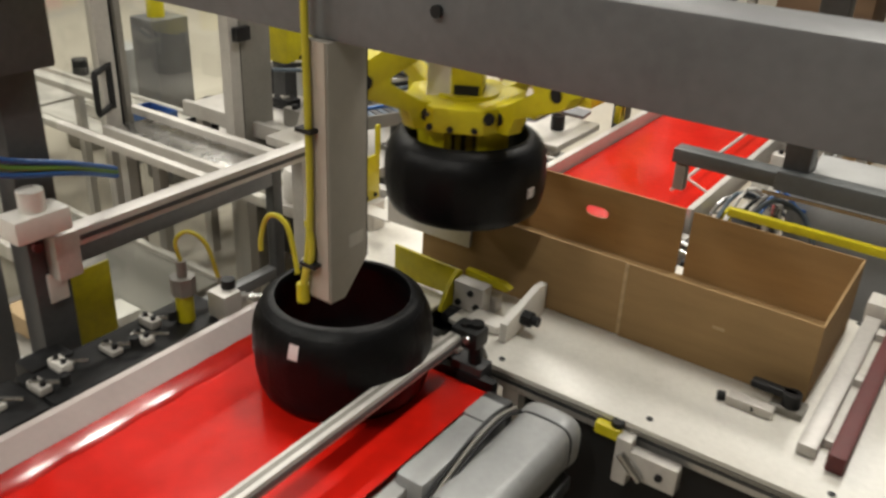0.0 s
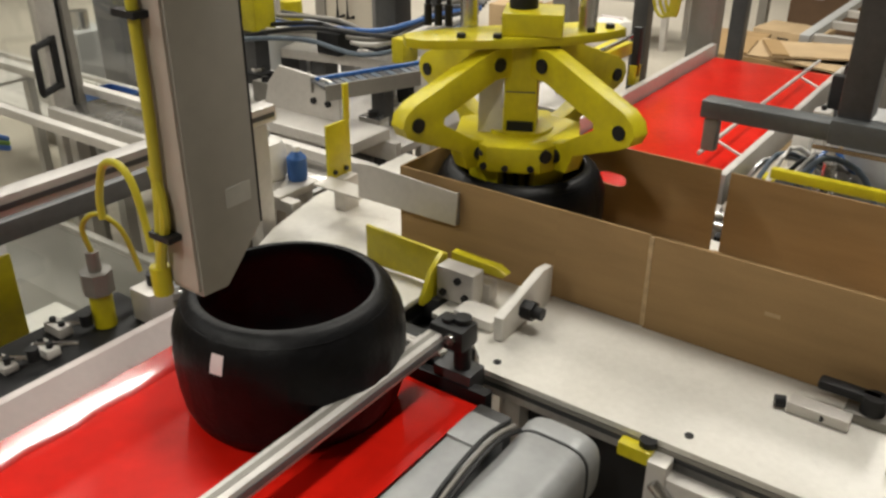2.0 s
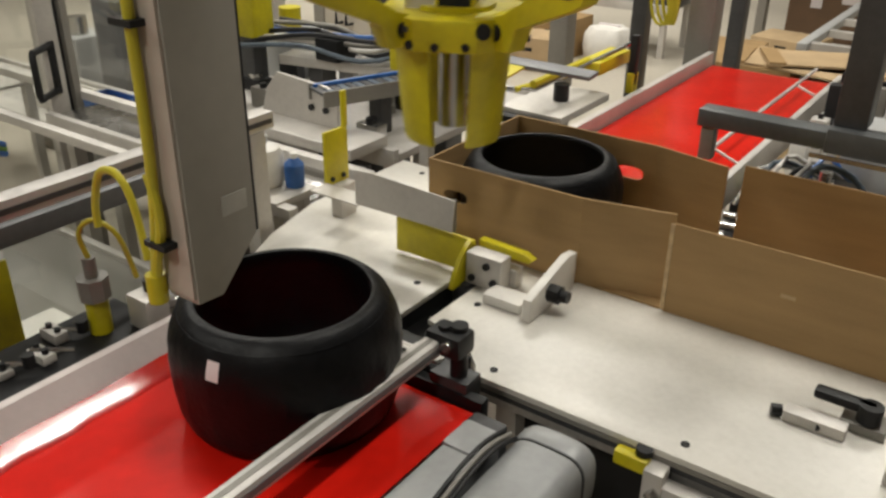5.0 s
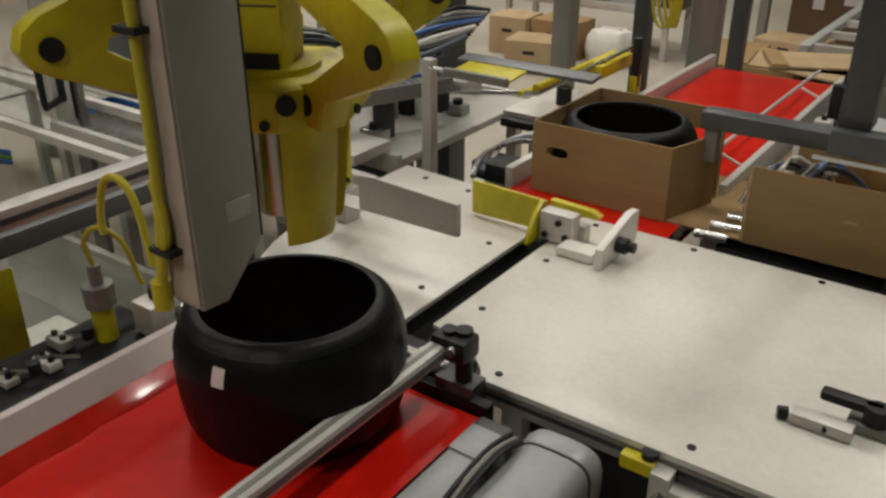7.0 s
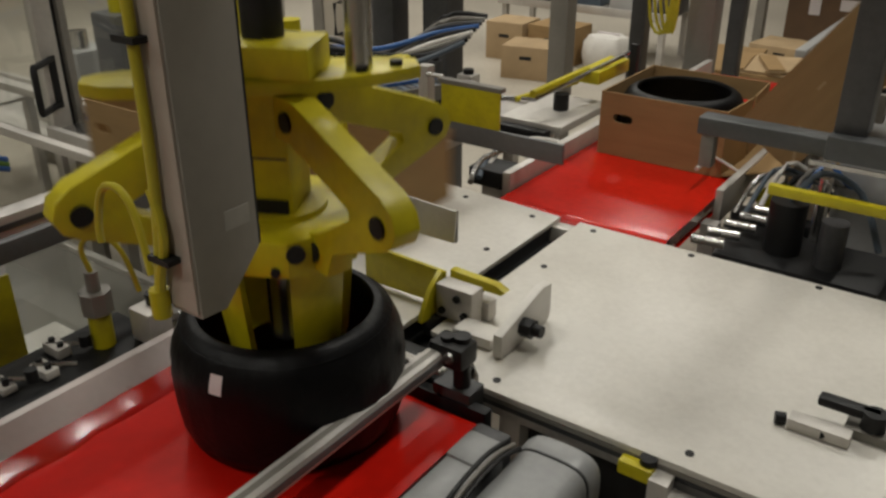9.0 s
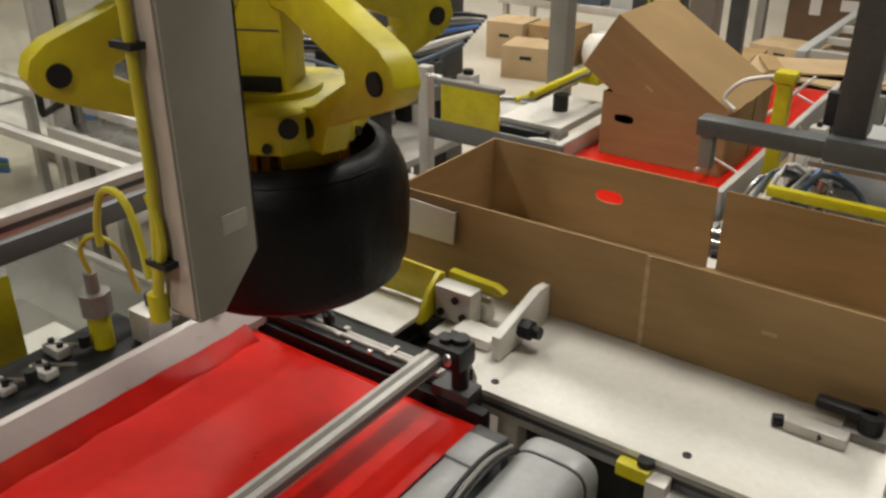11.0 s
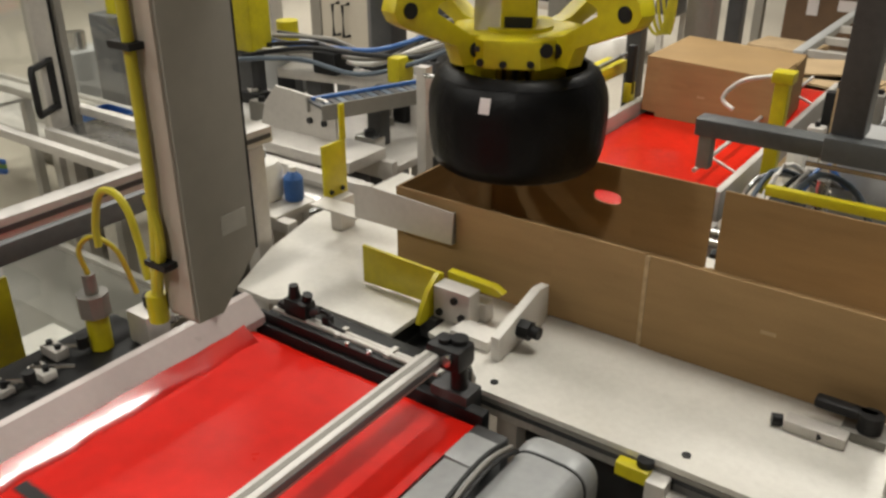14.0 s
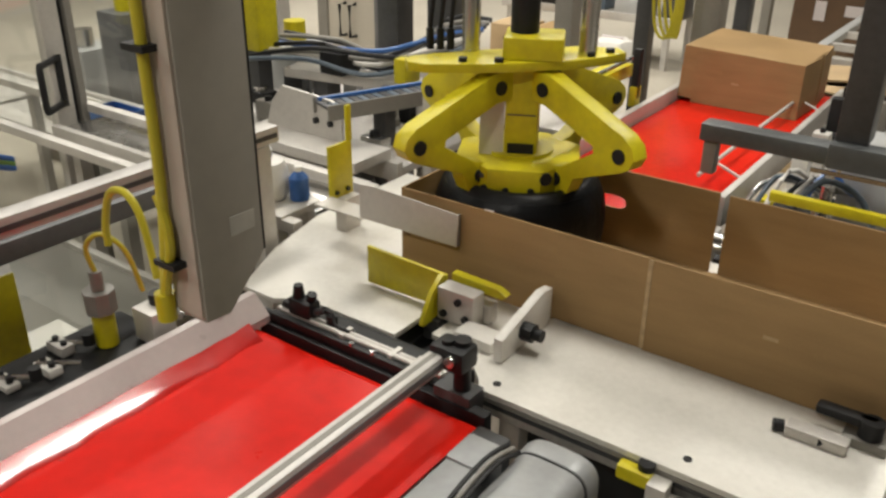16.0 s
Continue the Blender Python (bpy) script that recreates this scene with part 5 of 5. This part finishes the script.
for s in (-0.16, 0.16):
    part("rail", box(-1.003 + s - 0.05, -1.003 + s + 0.05, 0.6, 2.8, 3.36, 3.46, 0.006), M_GREYC, gn)
for y in (0.65, 2.75):
    part("cross_bar", box(-1.25, -0.75, y - 0.04, y + 0.04, 3.461, 3.54, 0.006), M_GREYC, gn)
    part("hanger", box(-1.033, -0.973, y - 0.03, y + 0.03, 3.54, 6.0, 0.004), M_GREYC, gn)

fs = thing("folder_stand", (-1.65, 2.54, 0), "aluminium stand that carries the flap folder", "stand")
part("post", box(-1.68, -1.64, 2.52, 2.56, 0, 1.16, 0.004), M_ALUP, fs)
part("hinge_pin", cyl((-1.64, 2.515, 1.137), (-1.575, 2.515, 1.137), 0.008, 10), M_STEEL, fs)
# ---- things that move ----
A = carton("open brown cardboard carton with a tyre inside")
B = carton("empty open brown cardboard carton with hinged lid")
tyre_a = tyre("black rubber tyre packed in a carton", -6, -0.045, 0.86)
tyre_b = tyre("black rubber tyre waiting on the red belt", -80, 0.034)
grip = gripper()
push = pusher()
fold = folder()
fpost = flap_post()
seam = thing("belt_seam", (-1.02, 1.0, BZ), "dark lacing strip across the red belt", "belt seam")
part("strip", box(-1.258, -0.71, 0.987, 1.013, BZ + 0.001, BZ + 0.0035), M_BLK, seam)


def motions():
    gx = -1.003
    zb, zc = BZ + 0.001, CZ + TK + 0.001
    down = zc - 0.018
    h_rows = [(0, 1.71, 1.145), (0.25, 1.90, 1.145), (0.5, 2.02, 1.143), (0.8, 2.035, 1.14), (1.0, 2.035, 1.135), (1.15, 2.04, 1.118), (1.3, 2.04, 1.085), (1.4, 2.04, 1.055), (1.6, 2.04, 0.963), (1.75, 2.04, 0.885), (1.9, 2.04, down), (2.5, 2.04, down), (3.1, 2.04, down),
              (3.3, 2.04, 0.945), (3.5, 2.04, 1.055), (3.7, 2.04, 1.12), (4.0, 2.04, 1.17), (4.3, 2.04, 1.19), (4.7, 1.95, 1.195), (5.7, 1.30, 1.195), (6.1, 1.23, 1.19), (6.5, 1.23, 1.19), (8.2, 1.23, 1.19),
              (8.4, 1.23, 1.165), (8.6, 1.23, 1.105), (8.8, 1.23, 1.035), (9.0, 1.23, 0.957), (9.2, 1.23, 0.89), (9.45, 1.228, zb + 0.014), (9.8, 1.228, zb + 0.014), (10.2, 1.235, 0.97), (10.8, 1.24, 1.15), (11.3, 1.24, 1.172),
              (12.2, 1.245, 1.172), (12.5, 1.29, 1.170), (12.75, 1.42, 1.165), (13.0, 1.60, 1.158), (13.25, 1.83, 1.150), (13.5, 1.97, 1.145), (13.75, 2.02, 1.140), (14.0, 2.035, 1.135), (14.2, 2.04, 1.127), (14.35, 2.04, 1.102), (14.5, 2.04, 1.062), (14.7, 2.04, 0.977), (14.85, 2.04, 0.893), (15.0, 2.04, down), (16.0, 2.04, down)]
    g_rows = [(t, y, max(zc if t < 3 or t > 14 else zb, z - 0.014)) for t, y, z in h_rows]
    walk(grip, [(t, pose(gx - 0.010, y, z)) for t, y, z in h_rows])
    a_rows = [(0, 0), (4.4, 0), (5.0, 0.13), (6.0, 0.39), (6.5, 0.52), (7, 0.65), (7.5, 0.78), (8, 0.905), (8.5, 1.025), (9, 1.135), (9.3, 1.15), (11.5, 1.15), (11.9, 1.205), (12.5, 1.33), (13, 1.43), (13.5, 1.54), (14, 1.67), (14.5, 1.79), (15, 1.87), (15.5, 1.93), (16, 2.00)]

    def sink(d):
        return (TZ - FZ) * max(0.0, min(1.0, (d - 0.40) / 0.12))

    walk(A["thing"], [(t, pose(CX0, CY0 + d, CZ - sink(d))) for t, d in a_rows])
    walk(tyre_a, [(t, pose(gx, y, max(zc - 0.003, z + 0.004))) for t, y, z in h_rows if t <= 2.5] + [(t, pose(gx, 2.04 + d, zc - 0.003 - sink(d))) for t, d in a_rows[1:]])
    walk(tyre_b, [(0, pose(gx - 0.012, 1.228, zb)), (9.8, pose(gx - 0.012, 1.228, zb))] + [(t, pose(gx, y, z)) for t, y, z in g_rows if t >= 10.2])
    walk(push, [(t, pose(-0.99, 1.70 + d, TZ)) for t, d in ((0, 0), (4.35, 0), (5.0, 0.13), (6.0, 0.38), (6.5, 0.50), (6.7, 0.51), (7.0, 0.46), (7.2, 0.30), (7.4, 0.13), (7.7, 0), (16, 0))])

    def lid_rows(p, rows):
        base = CX1 - CX0
        walk(p["hinge"], [(t, pose(base, 0, 0, 0, -a, 0)) for t, a, b in rows])
        walk(p["lid"], [(t, pose(base + HINGE * math.cos(radians(a)), 0, HINGE * math.sin(radians(a)), 0, -b, 0)) for t, a, b in rows])

    lid_rows(A, [(0, 0, 0), (8.1, 0, 0), (8.3, 0, 8), (8.5, 3, 20), (8.8, 10, 42), (9.0, 17, 55), (9.3, 30, 74), (9.8, 62, 104), (10.5, 84, 138), (11.3, 88, 151), (11.6, 89, 156), (12.0, 90, 163), (12.6, 90, 169), (13.0, 90, 169), (13.5, 90, 173), (14.0, 90, 178), (16, 90, 178)])
    walk(A["front_flap"], [(t, pose(CX1 - CX0, 0, 0, 0, 0, a)) for t, a in ((0, 0), (4.4, 0), (5.6, 35), (6.5, 62), (7.5, 80), (8.5, 86), (16, 86))])
    walk(A["back_flap"], [(t, pose(CX1 - CX0, CY1 - CY0, 0, 0, 0, -a)) for t, a in ((0, 0), (4.4, 0), (5.6, 35), (6.5, 62), (7.5, 80), (8.5, 86), (16, 86))])
    walk(B["thing"], [(t, pose(CX0 + d, CY0, CZ)) for t, d in ((0, -4.6), (8.4, -4.6), (8.6, -3.9), (8.8, -2.4), (9.0, -1.31), (9.2, -1.09), (9.6, -0.70), (10.2, -0.2), (10.8, 0), (16, 0))])
    walk(fold, [(t, pose(-1.46, 2.51, 1.135, a, 0, 0)) for t, a in ((0, 96), (7.4, 96), (7.6, 60), (7.8, 18), (8.0, 0), (12.6, 0), (12.9, 50), (13.2, 96), (16, 96))])
    walk(fpost, [(t, pose(-0.62, 3.0, z)) for t, z in ((0, 0.45), (9.3, 0.45), (10.6, 0.85), (14.8, 0.85), (15.3, 0.45), (16, 0.45))])
    # the lacing strip goes over the end roller and under the belt
    walk(seam, [(t, pose(-1.02, y, BZ + dz, turn, 0, 0)) for t, y, dz, turn in ((0, -0.6, 0, 0), (13.2, -0.2, 0, 0), (13.6, 0.45, 0, 0), (14.0, 0.80, 0, 0), (14.3, 0.97, 0, 0), (14.5, 1.03, 0, 0), (15.0, 1.17, 0, 0), (15.4, 1.34, 0, 0), (15.5, 1.378, -0.0005, 0), (15.6, 1.408, -0.011, -45), (15.68, 1.419, -0.034, -88), (15.76, 1.408, -0.057, -135), (15.85, 1.385, -0.068, -180), (16.0, 1.30, -0.069, -180))])


motions()
